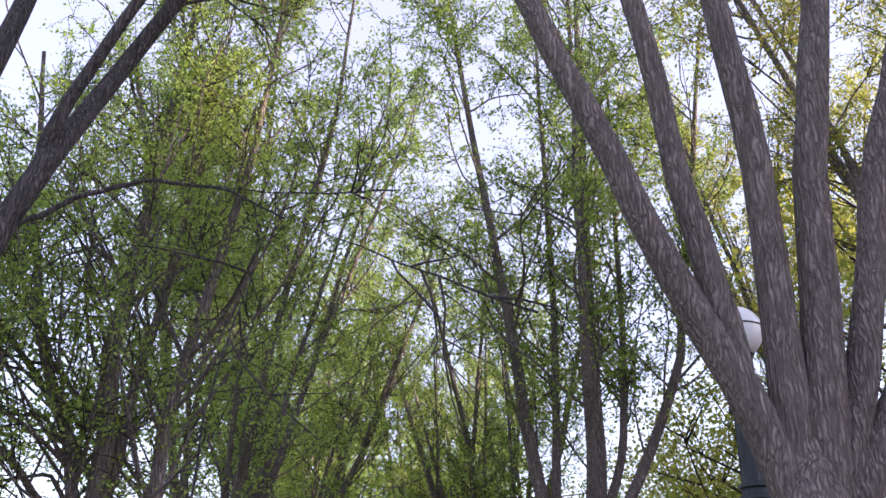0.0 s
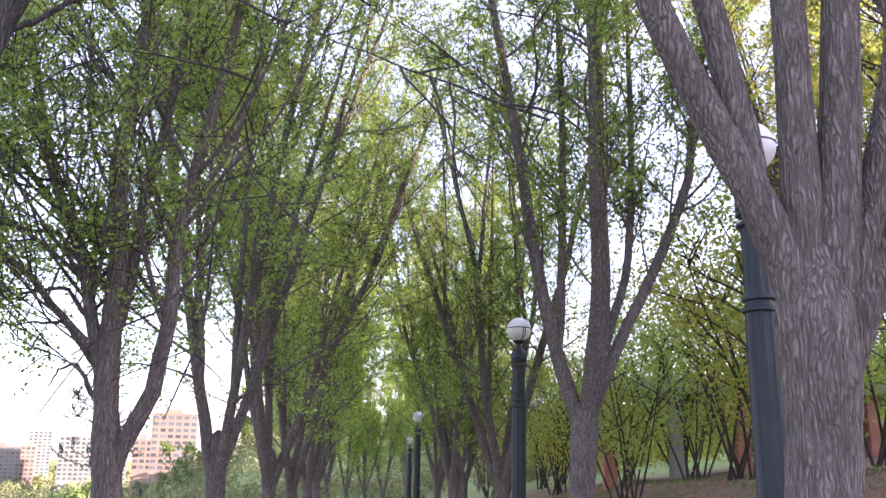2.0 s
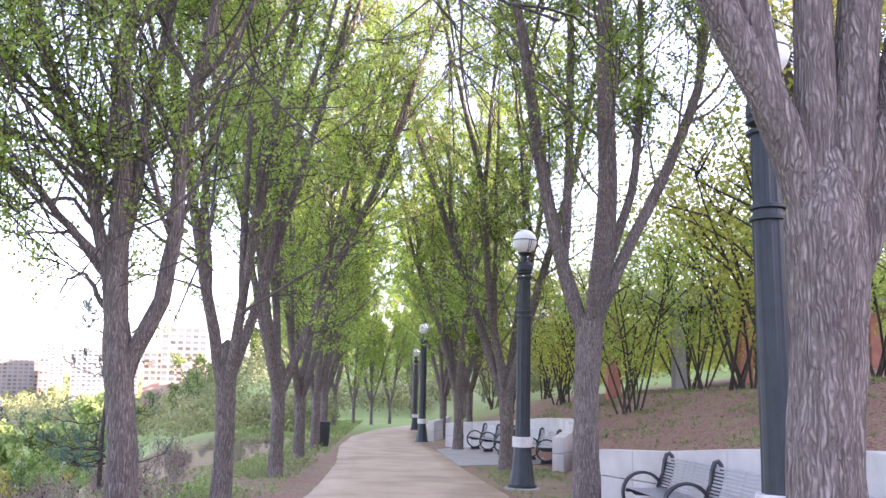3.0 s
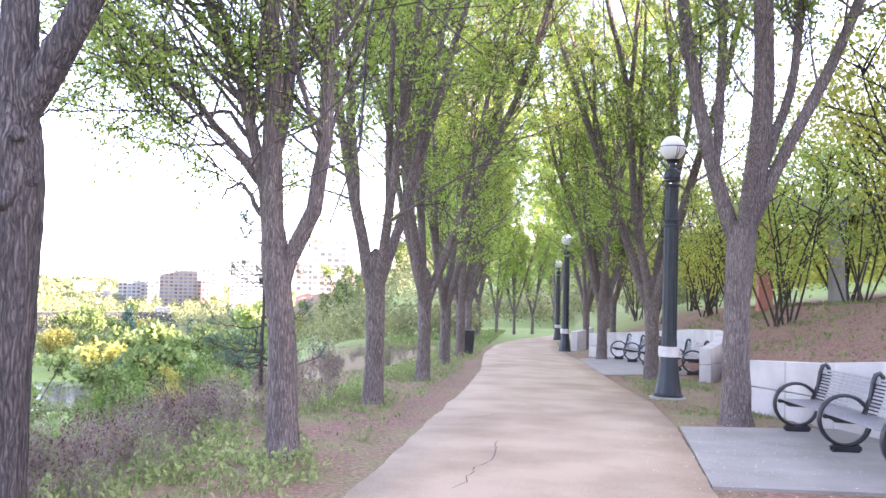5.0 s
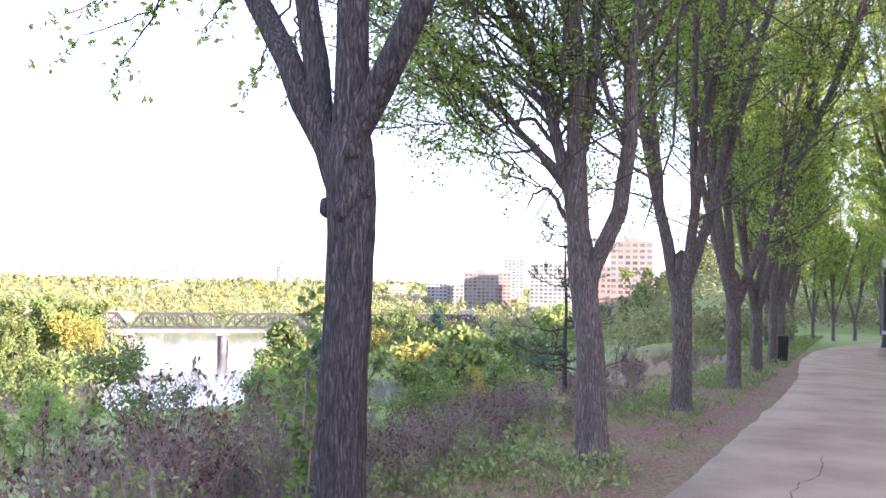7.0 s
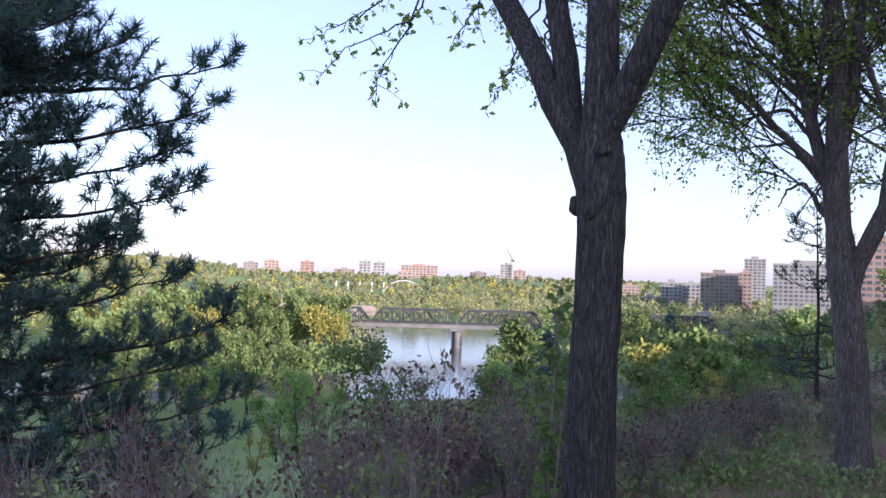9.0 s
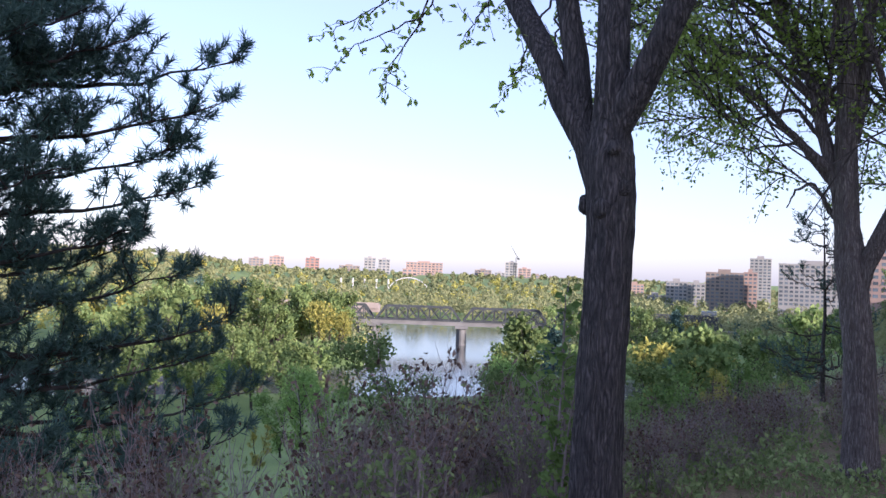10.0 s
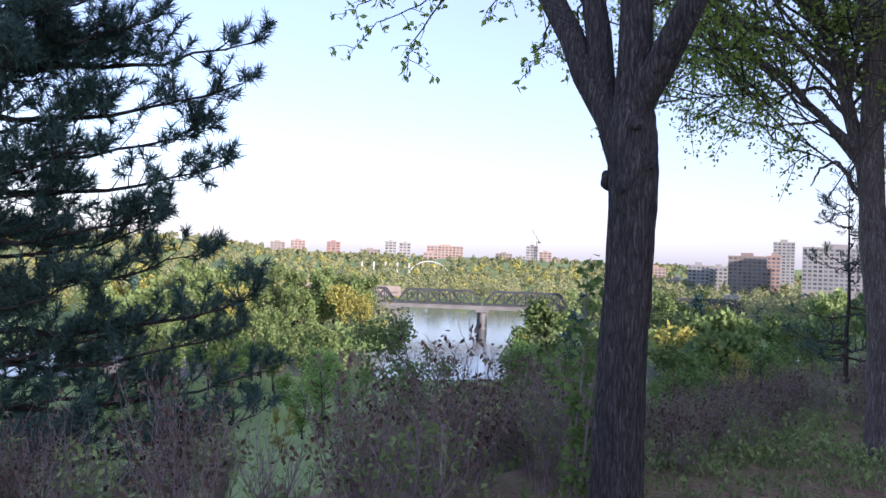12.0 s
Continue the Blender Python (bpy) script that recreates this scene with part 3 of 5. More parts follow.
special("elm_tree", (1.98, 3.86),
        [(-0.07, 0, -0.3, 0.30), (-0.060000000000000005, 0, 0.2, 0.21), (-0.05, 0, 0.8, 0.168), (-0.05, 0, 1.25, 0.16), (-0.01, 0, 1.69, 0.158), (0.01, 0, 2.04, 0.172), (0.01, 0, 2.27, 0.175), (0.03, 0, 2.47, 0.12)],
        [([(-0.1, 0.0, 2.4), (-0.2, 0.0, 2.76), (-0.4, 0.0, 3.14), (-0.61, 0.0, 3.62), (-0.78, 0.0, 4.1), (-1.0, 0.0, 4.63), (-1.17, 0.0, 5.08), (-1.67, 0.4, 7.0), (-1.87, 0.6, 9.0)], 0.088, 0.03),
         ([(-0.2, 0.0, 2.81), (-0.3, 0.0, 3.32), (-0.41, 0.0, 3.92), (-0.49, 0.0, 4.62), (-0.58, 0.0, 5.13), (-0.73, 0.5, 7.5), (-0.83, 0.7, 9.5)], 0.07, 0.03),
         ([(-0.02, 0.0, 2.4), (0.0, 0.0, 3.04), (-0.01, 0.0, 3.87), (-0.05, 0.0, 4.58), (-0.11, 0.0, 5.16), (-0.16, 0.6, 7.5), (-0.26, 1.0, 10.0)], 0.09, 0.04),
         ([(0.1, 0.0, 2.4), (0.2, 0.0, 3.1), (0.31, 0.0, 4.06), (0.51, 0.0, 5.21), (0.71, 0.3, 7.5), (0.81, 0.4, 10.0)], 0.10, 0.04),
         ([(0.19, 0.0, 2.4), (0.41, 0.0, 3.11), (0.66, 0.0, 4.08), (1.07, 0.0, 5.25), (1.77, 0.4, 7.5), (2.17, 0.5, 9.5)], 0.08, 0.03),
         ([(0.24, 0.0, 2.35), (0.42, 0.0, 2.61), (0.73, 0.0, 3.12), (1.06, 0.0, 3.76), (2.06, 0.2, 5.6), (2.86, 0.3, 8.0)], 0.085, 0.03)],
        12, "big grey-brown elm with many thick limbs from one fork", leaf_from=3.4, per_twig=11, second=10, bare=0.5)
special("elm_tree", (-2.47, 9.0),
        [(0.02, 0, -0.4, 0.22), (0.01, 0, -0.1, 0.165), (-0.02, 0, 0.88, 0.138), (-0.09, 0, 1.5, 0.14), (-0.13, 0, 1.87, 0.135), (-0.16, 0, 2.2, 0.10)],
        [([(-0.13, 0, 1.7), (-0.18, 0, 2.64), (-0.18, 0, 3.84), (-0.28, 0, 4.44), (-0.2, 0.4, 7), (-0.1, 0.8, 10.5)], 0.11, 0.03),
         ([(-0.24, 0, 2.4), (-0.30, 0, 2.64), (-0.51, 0, 3.54), (-0.91, 0, 4.46), (-1.5, 0.3, 6.2), (-1.9, 0.5, 8.6)], 0.07, 0.025),
         ([(-0.02, 0, 1.65), (0.26, 0, 2.23), (0.36, 0, 2.93), (0.37, 0, 3.82), (0.51, 0, 4.41), (0.9, 0.2, 7), (1.1, 0.3, 9.5)], 0.085, 0.025),
         ([(-0.1, 0.02, 2.9), (0.0, 0.1, 4.2), (0.2, 0.4, 6.0), (0.3, 0.8, 9.0)], 0.06, 0.02),
         ([(-0.25, 0, 2.55), (-0.9, -0.3, 3.3), (-1.9, -0.5, 4.0), (-2.8, -0.4, 4.6)], 0.04, 0.012),
         ([(-0.2, 0, 3.2), (-1.0, 0.3, 4.3), (-2.2, 0.6, 5.6), (-3.0, 0.8, 7.0)], 0.045, 0.012),
         ([(-0.27, 0.0, 3.24), (-0.82, 0.0, 3.86), (-1.35, 0.0, 3.88), (-1.82, 0.0, 3.65)], 0.028, 0.006),
         ([(-0.27, 0.0, 2.82), (-0.71, 0.0, 3.32), (-1.18, 0.0, 3.2), (-1.6, 0.0, 3.37)], 0.028, 0.006),
         ([(-0.27, 0.0, 2.46), (-0.6, 0.0, 2.89), (-0.96, 0.0, 2.9), (-1.11, 0.0, 2.85)], 0.028, 0.006),
         ([(-0.26, 0.0, 2.17), (-0.49, 0.0, 2.53), (-0.69, 0.0, 2.47), (-0.79, 0.0, 2.3)], 0.028, 0.006),
         ([(-0.27, 0.0, 3.72), (-0.73, 0.0, 4.35), (-1.26, 0.0, 4.49), (-1.73, 0.0, 4.33)], 0.028, 0.006)],
        13, "slender grey elm with a side stub below its fork", leaf_from=1.9, per_twig=23, bare=0.15, second=20, leaf_size=0.063)
special("elm_tree", (3.0, 13.3),
        [(0.0, 0, -0.55, 0.3), (0.0, 0, -0.2, 0.22), (0.0, 0, 0.6, 0.19), (0.01, 0, 1.4, 0.185), (0.06, 0, 2.1, 0.21), (0.08, 0, 2.4, 0.2)],
        [([(0.03, 0, 2.1), (-0.34, 0, 3.25), (-0.60, 0, 4.35), (-0.83, 0, 6.07), (-1.5, 0.2, 10.6), (-1.9, 0.3, 13.8)], 0.11, 0.03),
         ([(0.08, 0, 2.2), (0.29, 0, 3.09), (0.41, 0, 4.37), (0.36, 0, 6.09), (0.5, 0.3, 10.6), (0.6, 0.4, 15.0)], 0.11, 0.03),
         ([(0.12, 0, 2.3), (0.75, 0, 3.69), (1.33, 0, 4.81), (1.84, 0, 6.11), (2.6, 0.2, 10.4), (3.0, 0.2, 13.1)], 0.095, 0.03),
         ([(0.3, 0, 3.1), (0.85, 0.2, 4.6), (1.0, 0.4, 6.2), (1.2, 0.6, 11.9)], 0.07, 0.025),
         ([(-0.3, 0, 3.2), (-0.2, 0.3, 4.8), (-0.1, 0.5, 7.0), (-0.2, 0.8, 13.8)], 0.07, 0.025),
         ([(0.05, -0.05, 2.3), (0.1, -0.9, 4.2), (-0.1, -1.7, 6.5), (-0.2, -2.2, 11.9)], 0.085, 0.025)],
        14, "grey elm with a wide vase of straight limbs", leaf_from=2.8, per_twig=14, second=12, leaf_size=0.09, bare=0.22)

BASE_TRUNK = [(0, 0, -0.1, 0.24), (0, 0, 0.15, 0.175), (0.02, 0, 1.0, 0.15), (0, 0.02, 1.9, 0.16), (0, 0, 2.4, 0.15)]


def row_tree(at, seed, height=12.0, forks=7, leaf=M_LEAF, spread=3.7, trunk_k=1.0, **kw):
    kw = {"leaf_size": 0.095, "per_twig": 11, "second": 9, "bare": 0.12, **kw}
    make_tree("elm_tree", at, [(a, b, c, d * trunk_k) for a, b, c, d in BASE_TRUNK], vase(2.0, height + 1.2, forks, seed, spread, 0.095 * trunk_k), seed, "slender grey elm with a vase-shaped spring crown", leaf, leaf_from=2.4, **kw)


row_tree((-2.5, 14.6), 21, 12.5, 4)
row_tree((-2.3, 20.0), 22, 12.5, 4, trunk_k=0.95)
row_tree((-2.35, 25.8), 23, 13, 4)
row_tree((-2.3, 31.2), 24, 13, 4, leaf_size=0.12, per_twig=10)
row_tree((3.05, 22.5), 26, 12.5, 4, trunk_k=1.1)
row_tree((2.65, 32.2), 27, 13, 4, trunk_k=1.1, leaf_size=0.12, per_twig=10)
row_tree((8.2, 10.3), 28, 12, 4, leaf=M_LEAF_GOLD, per_twig=16, leaf_size=0.085)
row_tree((9.4, 17.5), 29, 12, 4, leaf=M_LEAF_GOLD, per_twig=16, leaf_size=0.085)
far_elm = None
for i, (x, y, s) in enumerate(((-2.5, 38.5, 1.0), (2.8, 43, 1.0), (-3.0, 46, 0.95), (-2.27, 69.5, 0.8), (-0.95, 71, 0.8), (0.5, 74, 0.8), (-5.4, 84, 0.9), (3.6, 54, 1.0), (-4.5, 58, 0.9), (6, 66, 1.0), (9, 82, 1.0), (3, 96, 1.0), (-9, 100, 1.0), (4.6, 48.5, 1.1), (5.4, 60, 1.15), (-3.8, 52, 1.1), (-3.4, 63, 1.15), (2.9, 86, 1.25))):
    if far_elm is None:
        row_tree((x, y), 31, 12.5, 4, leaf_size=0.2, per_twig=8, trunk_sides=14, second=6, third=4)
        far_elm = [o for o in scene.objects if o.name.startswith("elm_tree") and o.parent is None][-1]
    else:
        copy_thing(far_elm, pose(x, y, float(land(x, y)) - 0.05, 0, 0, 67 * i) @ Matrix.Scale(s, 4))


# Street lamps
def make_lamp():
    root = thing("street_lamp", pose(0, 0, 0), "dark blue fluted iron lamp post with white globe", "street lamp", "lamps along the path")
    part("footing", lathe([(0.34, -0.15), (0.34, 0.03), (0.32, 0.045)], 32), M_SLAB, root, "pale concrete footing")
    part("base", lathe([(0.275, 0.045), (0.275, 0.09), (0.25, 0.10, 1), (0.21, 0.35, 1), (0.18, 0.6, 1), (0.165, 0.78, 1), (0.155, 0.8)], 48, 8, 0.05), M_IRON, root)
    part("shaft", lathe([(0.15, 0.8, 1), (0.142, 1.2, 1), (0.135, 3.25, 1), (0.13, 3.28), (0.125, 3.4, 1), (0.118, 4.0, 1), (0.118, 4.02)], 48, 8, 0.09), M_IRON, root)
    part("band", lathe([(0.19, 0.79), (0.195, 0.80), (0.195, 0.97), (0.19, 0.98)], 32), M_BAND, root, "white metal sleeve")
    for z, r in ((3.26, 0.16), (3.36, 0.155), (4.02, 0.155), (4.12, 0.155)):
        part("ring", lathe([(r - 0.03, z - 0.025), (r, z - 0.015), (r, z + 0.015), (r - 0.03, z + 0.025)], 28), M_IRON, root)
    part("cap", lathe([(0.14, 4.14), (0.155, 4.17), (0.15, 4.27), (0.11, 4.33), (0.06, 4.36), (0.055, 4.45), (0.10, 4.48), (0.13, 4.52)], 28), M_IRON, root)
    prof = [(0.235 * math.sin(a), 4.74 - 0.235 * math.cos(a)) for a in np.linspace(0.35, math.pi - 0.02, 18)]
    part("globe", lathe(prof, 32), M_GLOBE, root, "milky white globe", True)
    part("globe_seam", lathe([(0.236, 4.752), (0.241, 4.755), (0.241, 4.767), (0.236, 4.77)], 32), M_IRON, root)
    for a in (-1.35, -1.15):
        tb = Tubes()
        tb.add([(0.239 * math.sin(e) * math.cos(a), 0.239 * math.sin(e) * math.sin(a), 4.74 - 0.239 * math.cos(e)) for e in np.linspace(0.5, 1.6, 9)], [0.006] * 9, 5)
        link("globe_rib", tb.mesh("globe_rib"), M_IRON, root)
    return root


lamp = make_lamp()
LAMPS = ((2.66, 17.3), (1.62, 38.2), (1.93, 56.3), (3.05, 6.84))
for i, (x, y) in enumerate(LAMPS):
    m = pose(x, y, float(land(0, y)), 0, 0.6, 30 * i)
    if i:
        copy_thing(lamp, m @ Matrix.Scale(0.935 if i == 3 else 1.0, 4))
    else:
        lamp.matrix_world = m


# Benches
def make_bench(frames):
    root = thing("park_bench", pose(0, 0, 0), "park bench with grey steel slats and black ring arms", "bench", "benches in the niches")
    for fy in frames:
        bm = bmesh.new()
        rings = []
        for a in np.linspace(0, 2 * math.pi, 33)[:-1]:
            ca, sa = math.cos(a), math.sin(a)
            rings.append([bm.verts.new((-0.02 + r * ca, fy + e, 0.36 + r * sa)) for r, e in ((0.262, -0.035), (0.30, -0.035), (0.30, 0.035), (0.262, 0.035))])
        for a, b in zip(rings, rings[1:] + rings[:1]):
            for k in range(4):
                bm.faces.new((a[k], a[(k + 1) % 4], b[(k + 1) % 4], b[k]))
        part("ring_arm", bm, M_BLACK, root, "black steel ring armrest", True)
        bm = bmesh.new()
        prof = [(-0.20, 0.38), (0.02, 0.40), (0.16, 0.42), (0.24, 0.62), (0.34, 0.80), (0.39, 0.78), (0.36, 0.55), (0.30, 0.36), (0.10, 0.32), (-0.12, 0.33)]
        fa, fb = [bm.verts.new((px, fy - 0.012, pz_)) for px, pz_ in prof], [bm.verts.new((px, fy + 0.012, pz_)) for px, pz_ in prof]
        bm.faces.new(fa)
        bm.faces.new(fb[::-1])
        for k in range(len(prof)):
            bm.faces.new((fa[k], fb[k], fb[(k + 1) % len(prof)], fa[(k + 1) % len(prof)]))
        part("side_panel", bm, M_BLACK, root, "black steel side panel")
        tb = Tubes()
        loop = [(0.22, fy, 0.38), (0.27, fy, 0.62), (0.30, fy, 0.80), (0.33, fy, 0.88), (0.375, fy, 0.90), (0.41, fy, 0.86), (0.42, fy, 0.76), (0.38, fy, 0.6), (0.30, fy, 0.4)]
        tb.add(loop, [0.03] * len(loop), 8)
        link("back_frame", tb.mesh("back_frame"), M_BLACK, root)
        bm = bmesh.new()
        box(bm, -0.26, 0.27, fy - 0.03, fy + 0.03, 0.375, 0.425, 0.012)
        part("seat_rail", bm, M_BLACK, root)
        bm = bmesh.new()
        box(bm, -0.18, 0.16, fy - 0.05, fy + 0.05, 0.0, 0.09, 0.02)
        part("foot", bm, M_BLACK, root)
    y0, y1 = min(frames), max(frames)
    slat = None
    spots = [(-0.24 + 0.052 * i, 0.435 - 0.012 * math.sin(i / 9 * math.pi)) for i in range(10)] + [(0.235 + 0.013 * i, 0.47 + 0.040 * i) for i in range(10)]
    for sx, sz in spots:
        if slat is None:
            bm = bmesh.new()
            box(bm, -0.013, 0.013, y0, y1, -0.006, 0.006, 0.003)
            slat = part("slat", bm, M_STEEL, root, "brushed grey slat")
            slat.location = (sx, 0, sz)
        else:
            o = slat.copy()
            scene.collection.objects.link(o)
            o.location = (sx, 0, sz)
            o.rotation_euler = (0, 0 if sz < 0.46 else radians(-70), 0)
    return root


bench = make_bench((-1.85, 0.0, 1.85))
bench.matrix_world = pose(3.64, 10.7, float(land(0, 10.75)) + 0.03, -1.7, 0, 0)
copy_thing(bench, pose(3.55, 6.7, float(land(0, 6.7)) + 0.02, -1.7, 0, -8))
copy_thing(bench, pose(3.55, 30.6, float(land(0, 30.6)) + 0.03, -1.7, 0, 8))
copy_thing(bench, pose(4.25, 26.2, float(land(0, 26.2)) + 0.03, -1.7, 0, 5))


# Concrete niche walls of panels
def make_wall(name, line, heights, label, width=0.28):
    root = thing(name, pose(0, 0, 0), label, "retaining wall", kind="structure")
    line = np.asarray(line, dtype=float)
    seg = np.r_[0, np.cumsum(np.linalg.norm(np.diff(line, axis=0), axis=1))]
    n = max(2, int(seg[-1] / 1.25))
    for i, course in ((i, c) for i in range(n) for c in (0, 1)):
        bm = bmesh.new()
        s = np.linspace(i / n * seg[-1] + 0.006, (i + 1) / n * seg[-1] - 0.006, 5)
        ring = []
        for k in s:
            x, y = np.interp(k, seg, line[:, 0]), np.interp(k, seg, line[:, 1])
            x2, y2 = np.interp(k + 0.05, seg, line[:, 0]), np.interp(k + 0.05, seg, line[:, 1])
            if k + 0.05 > seg[-1]:
                x2, y2 = 2 * x - np.interp(k - 0.05, seg, line[:, 0]), 2 * y - np.interp(k - 0.05, seg, line[:, 1])
            d = Vector((y2 - y, x - x2, 0)).normalized() * width / 2
            top = np.interp(k, seg, heights)
            joint = float(land(0, y)) + 0.42
            z0, z1 = (float(land(0, y)) - 0.25, joint - 0.006) if course == 0 else (joint + 0.006, top)
            ring.append([bm.verts.new((x - d.x, y - d.y, z0)), bm.verts.new((x - d.x, y - d.y, z1)), bm.verts.new((x + d.x, y + d.y, z1)), bm.verts.new((x + d.x, y + d.y, z0))])
        for a, b in zip(ring, ring[1:]):
            for j in range(4):
                bm.faces.new((a[j], a[(j + 1) % 4], b[(j + 1) % 4], b[j]))
        bm.faces.new(ring[0])
        bm.faces.new(ring[-1][::-1])
        bmesh.ops.recalc_face_normals(bm, faces=bm.faces)
        sharp = [e for e in bm.edges if len(e.link_faces) == 2 and e.calc_face_angle(0) > 0.8]
        bmesh.ops.bevel(bm, geom=sharp, offset=0.012, segments=1, affect="EDGES")
        part("panel", bm, M_WALL, root)
    return root


def lengths(line):
    line = np.asarray(line, dtype=float)
    return np.r_[0, np.cumsum(np.linalg.norm(np.diff(line, axis=0), axis=1))]


NEAR = [(3.75, 15.6), (4.3, 13.6), (4.75, 11.5), (4.95, 9.0), (4.9, 6.5), (4.6, 4.0)]
FAR = [(2.45, 34.8), (3.6, 34.0), (4.7, 32.2), (5.4, 29.5), (5.6, 27.0), (5.2, 24.4), (4.25, 22.0)]


def wall(name, line, tops, label):
    line = np.asarray(line, dtype=float)
    s = lengths(line)
    k = np.linspace(0, s[-1], 25)
    fine = np.stack([np.interp(k, s, line[:, 0]), np.interp(k, s, line[:, 1])], 1)
    sm = fine.copy()
    for _ in range(4):
        sm[1:-1] = (sm[:-2] + sm[1:-1] * 2 + sm[2:]) / 4
    return make_wall(name, sm, np.interp(lengths(sm), s * lengths(sm)[-1] / s[-1], tops), label)


wall("wall_niche_near", NEAR, [0.37, 0.5, 0.7, 0.88, 0.95, 0.9], "curved pale concrete retaining wall behind the benches")
wall("wall_niche_far", FAR, [-0.15, -0.05, 0.1, 0.3, 0.4, 0.3, 0.15], "curved white concrete retaining wall of the far niche")
wall("wall_low", [(2.1, 40.0), (2.9, 44), (3.4, 48)], [-0.35, -0.4, -0.45], "low grey concrete wall beside the path")


# Litter bin
def make_bin(x, y):
    root = thing("litter_bin", pose(x, y, float(land(x, y))), "black square litter bin beside the path", "litter bin")
    bm = bmesh.new()
    bmesh.ops.create_cone(bm, cap_ends=True, segments=4, radius1=0.33, radius2=0.40, depth=0.78, matrix=Matrix.Translation((0, 0, 0.42)) @ Matrix.Rotation(radians(45), 4, "Z"))
    bmesh.ops.bevel(bm, geom=list(bm.edges), offset=0.03, segments=2, affect="EDGES")
    part("body", bm, M_BLACK, root)
    bm = bmesh.new()
    box(bm, -0.31, 0.31, -0.31, 0.31, 0.80, 0.92, 0.03)
    part("lid", bm, M_BLACK, root)
    return root


make_bin(-2.2, 33.6)


# Shrubs on the bank
def make_shrub(seed, height, spread, stems, leafy, leaf, leaf_size=0.072, label="bare brown shrub with a few withered leaves"):
    rng = np.random.default_rng(seed)
    root = thing("shrub", pose(0, 0, -50), label, "shrub", "shrubs on the bank")
    tb, spots = Tubes(), []
    for _ in range(stems):
        a = rng.uniform(0, 2 * math.pi)
        out = rng.uniform(0.1, 1) * spread
        ln = height * rng.uniform(0.65, 1.1)
        st = bough((rng.normal(0, 0.10), rng.normal(0, 0.10), -0.05), (math.cos(a) * out / height, math.sin(a) * out / height, 1), ln, (0, 0, 0.1), rng, 5, 0.12)
        tb.add(st, np.linspace(0.008, 0.0025, 6), 3)
        for k in rng.uniform(0.25, 1.0, 6):
            p, d = along(st, k)
            tw = bough(p, d + unit(rng.normal(size=3)) * 0.7, 0.32 * rng.uniform(0.5, 1.3), (0, 0, 0.3), rng, 2, 0.2)
            tb.add(tw, np.linspace(0.0038, 0.0018, 3), 3)
            if rng.random() < leafy:
                f = rng.uniform(0.3, 1, (4, 1))
                spots.append(tw[0] * (1 - f) + tw[-1] * f + rng.normal(0, 0.03, (4, 3)))
    link("stemwork", tb.mesh("stemwork"), M_STEM, root)["kind"] = "stuff"
    if spots:
        link("foliage", leaf_mesh("foliage", np.concatenate(spots), leaf_size, rng, 0.4), leaf, root)
    return root


rng = np.random.default_rng(77)
kinds = [make_shrub(1, 1.35, 0.6, 22, 0.5, M_LEAF_DRY), make_shrub(2, 1.25, 0.55, 24, 0.3, M_LEAF_DRY), make_shrub(3, 1.55, 0.75, 20, 0.65, M_LEAF_DRY),
         make_shrub(4, 0.95, 0.5, 22, 0.55, M_WEED, 0.07, "low shrub with small green leaves"), make_shrub(5, 1.25, 0.55, 26, 0.45, M_WEED, 0.06, "brown shrub breaking into green leaf")]
for n in range(300):
    if n < 180:
        x, y = -3.25 - rng.uniform(0, 1) ** 1.3 * 6.5, rng.uniform(2.2, 15)
    else:
        x, y = -3.6 - rng.uniform(0, 1) * 9, rng.uniform(8, 40)
    az = math.degrees(math.atan2(-x, y))
    if math.hypot(x, y) < 4.0 or math.hypot(x + 2.7, y - 4.5) < 0.45 or 48 < az < 54.5 and math.hypot(x, y) > 4.6:
        continue
    k = int(rng.choice(5, p=(0.20, 0.16, 0.19, 0.20, 0.25)))
    size = rng.uniform(0.52, 0.82) * (0.66 if az < 33 and y > 5.5 else 1.0)
    copy_thing(kinds[k], pose(x, y, float(land(x, y)), 0, 0, rng.uniform(0, 360)) @ Matrix.Scale(size, 4))
for o in kinds:
    x, y = -6 - rng.uniform(0, 3), rng.uniform(24, 34)
    o.matrix_world = pose(x, y, float(land(x, y)))


# Weeds and grass at the edges
def make_weeds(name, n, area, size, seed, label, material=M_WEED, blades=7):
    rng = np.random.default_rng(seed)
    x0, x1, y0, y1 = area
    x, y = rng.uniform(x0, x1, n), rng.uniform(y0, y1, n)
    keep = (np.sin(x * 2.1 + 1) * np.cos(y * 0.9) + rng.normal(0, 0.5, n)) > 0.1
    x, y = x[keep], y[keep]
    z = land(x, y)
    c = np.repeat(np.stack([x, y, z], 1), blades, 0)
    way = rng.normal(0, 0.45, c.shape)
    way[:, 2] = 1
    way /= np.linalg.norm(way, axis=1)[:, None]
    h = size * rng.uniform(0.4, 1.2, len(c))[:, None]
    side = np.cross(way, rng.normal(size=c.shape))
    side /= np.linalg.norm(side, axis=1)[:, None]
    w = h * 0.11
    base = c + rng.normal(0, 0.035, c.shape) * (1, 1, 0)
    v = np.stack([base - way * 0.02, base + way * h * 0.6 + side * w, base + way * h + rng.normal(0, 0.02, c.shape), base + way * h * 0.6 - side * w], 1).reshape(-1, 3)
    mesh = quads_mesh(name, v, np.arange(len(v)).reshape(-1, 4))
    return tagged(link(name, mesh, material), label, "weeds", kind="stuff")


make_weeds("weeds", 3200, (-3.6, -1.8, 3.0, 40), 0.075, 1, "low green weeds along the path edge")
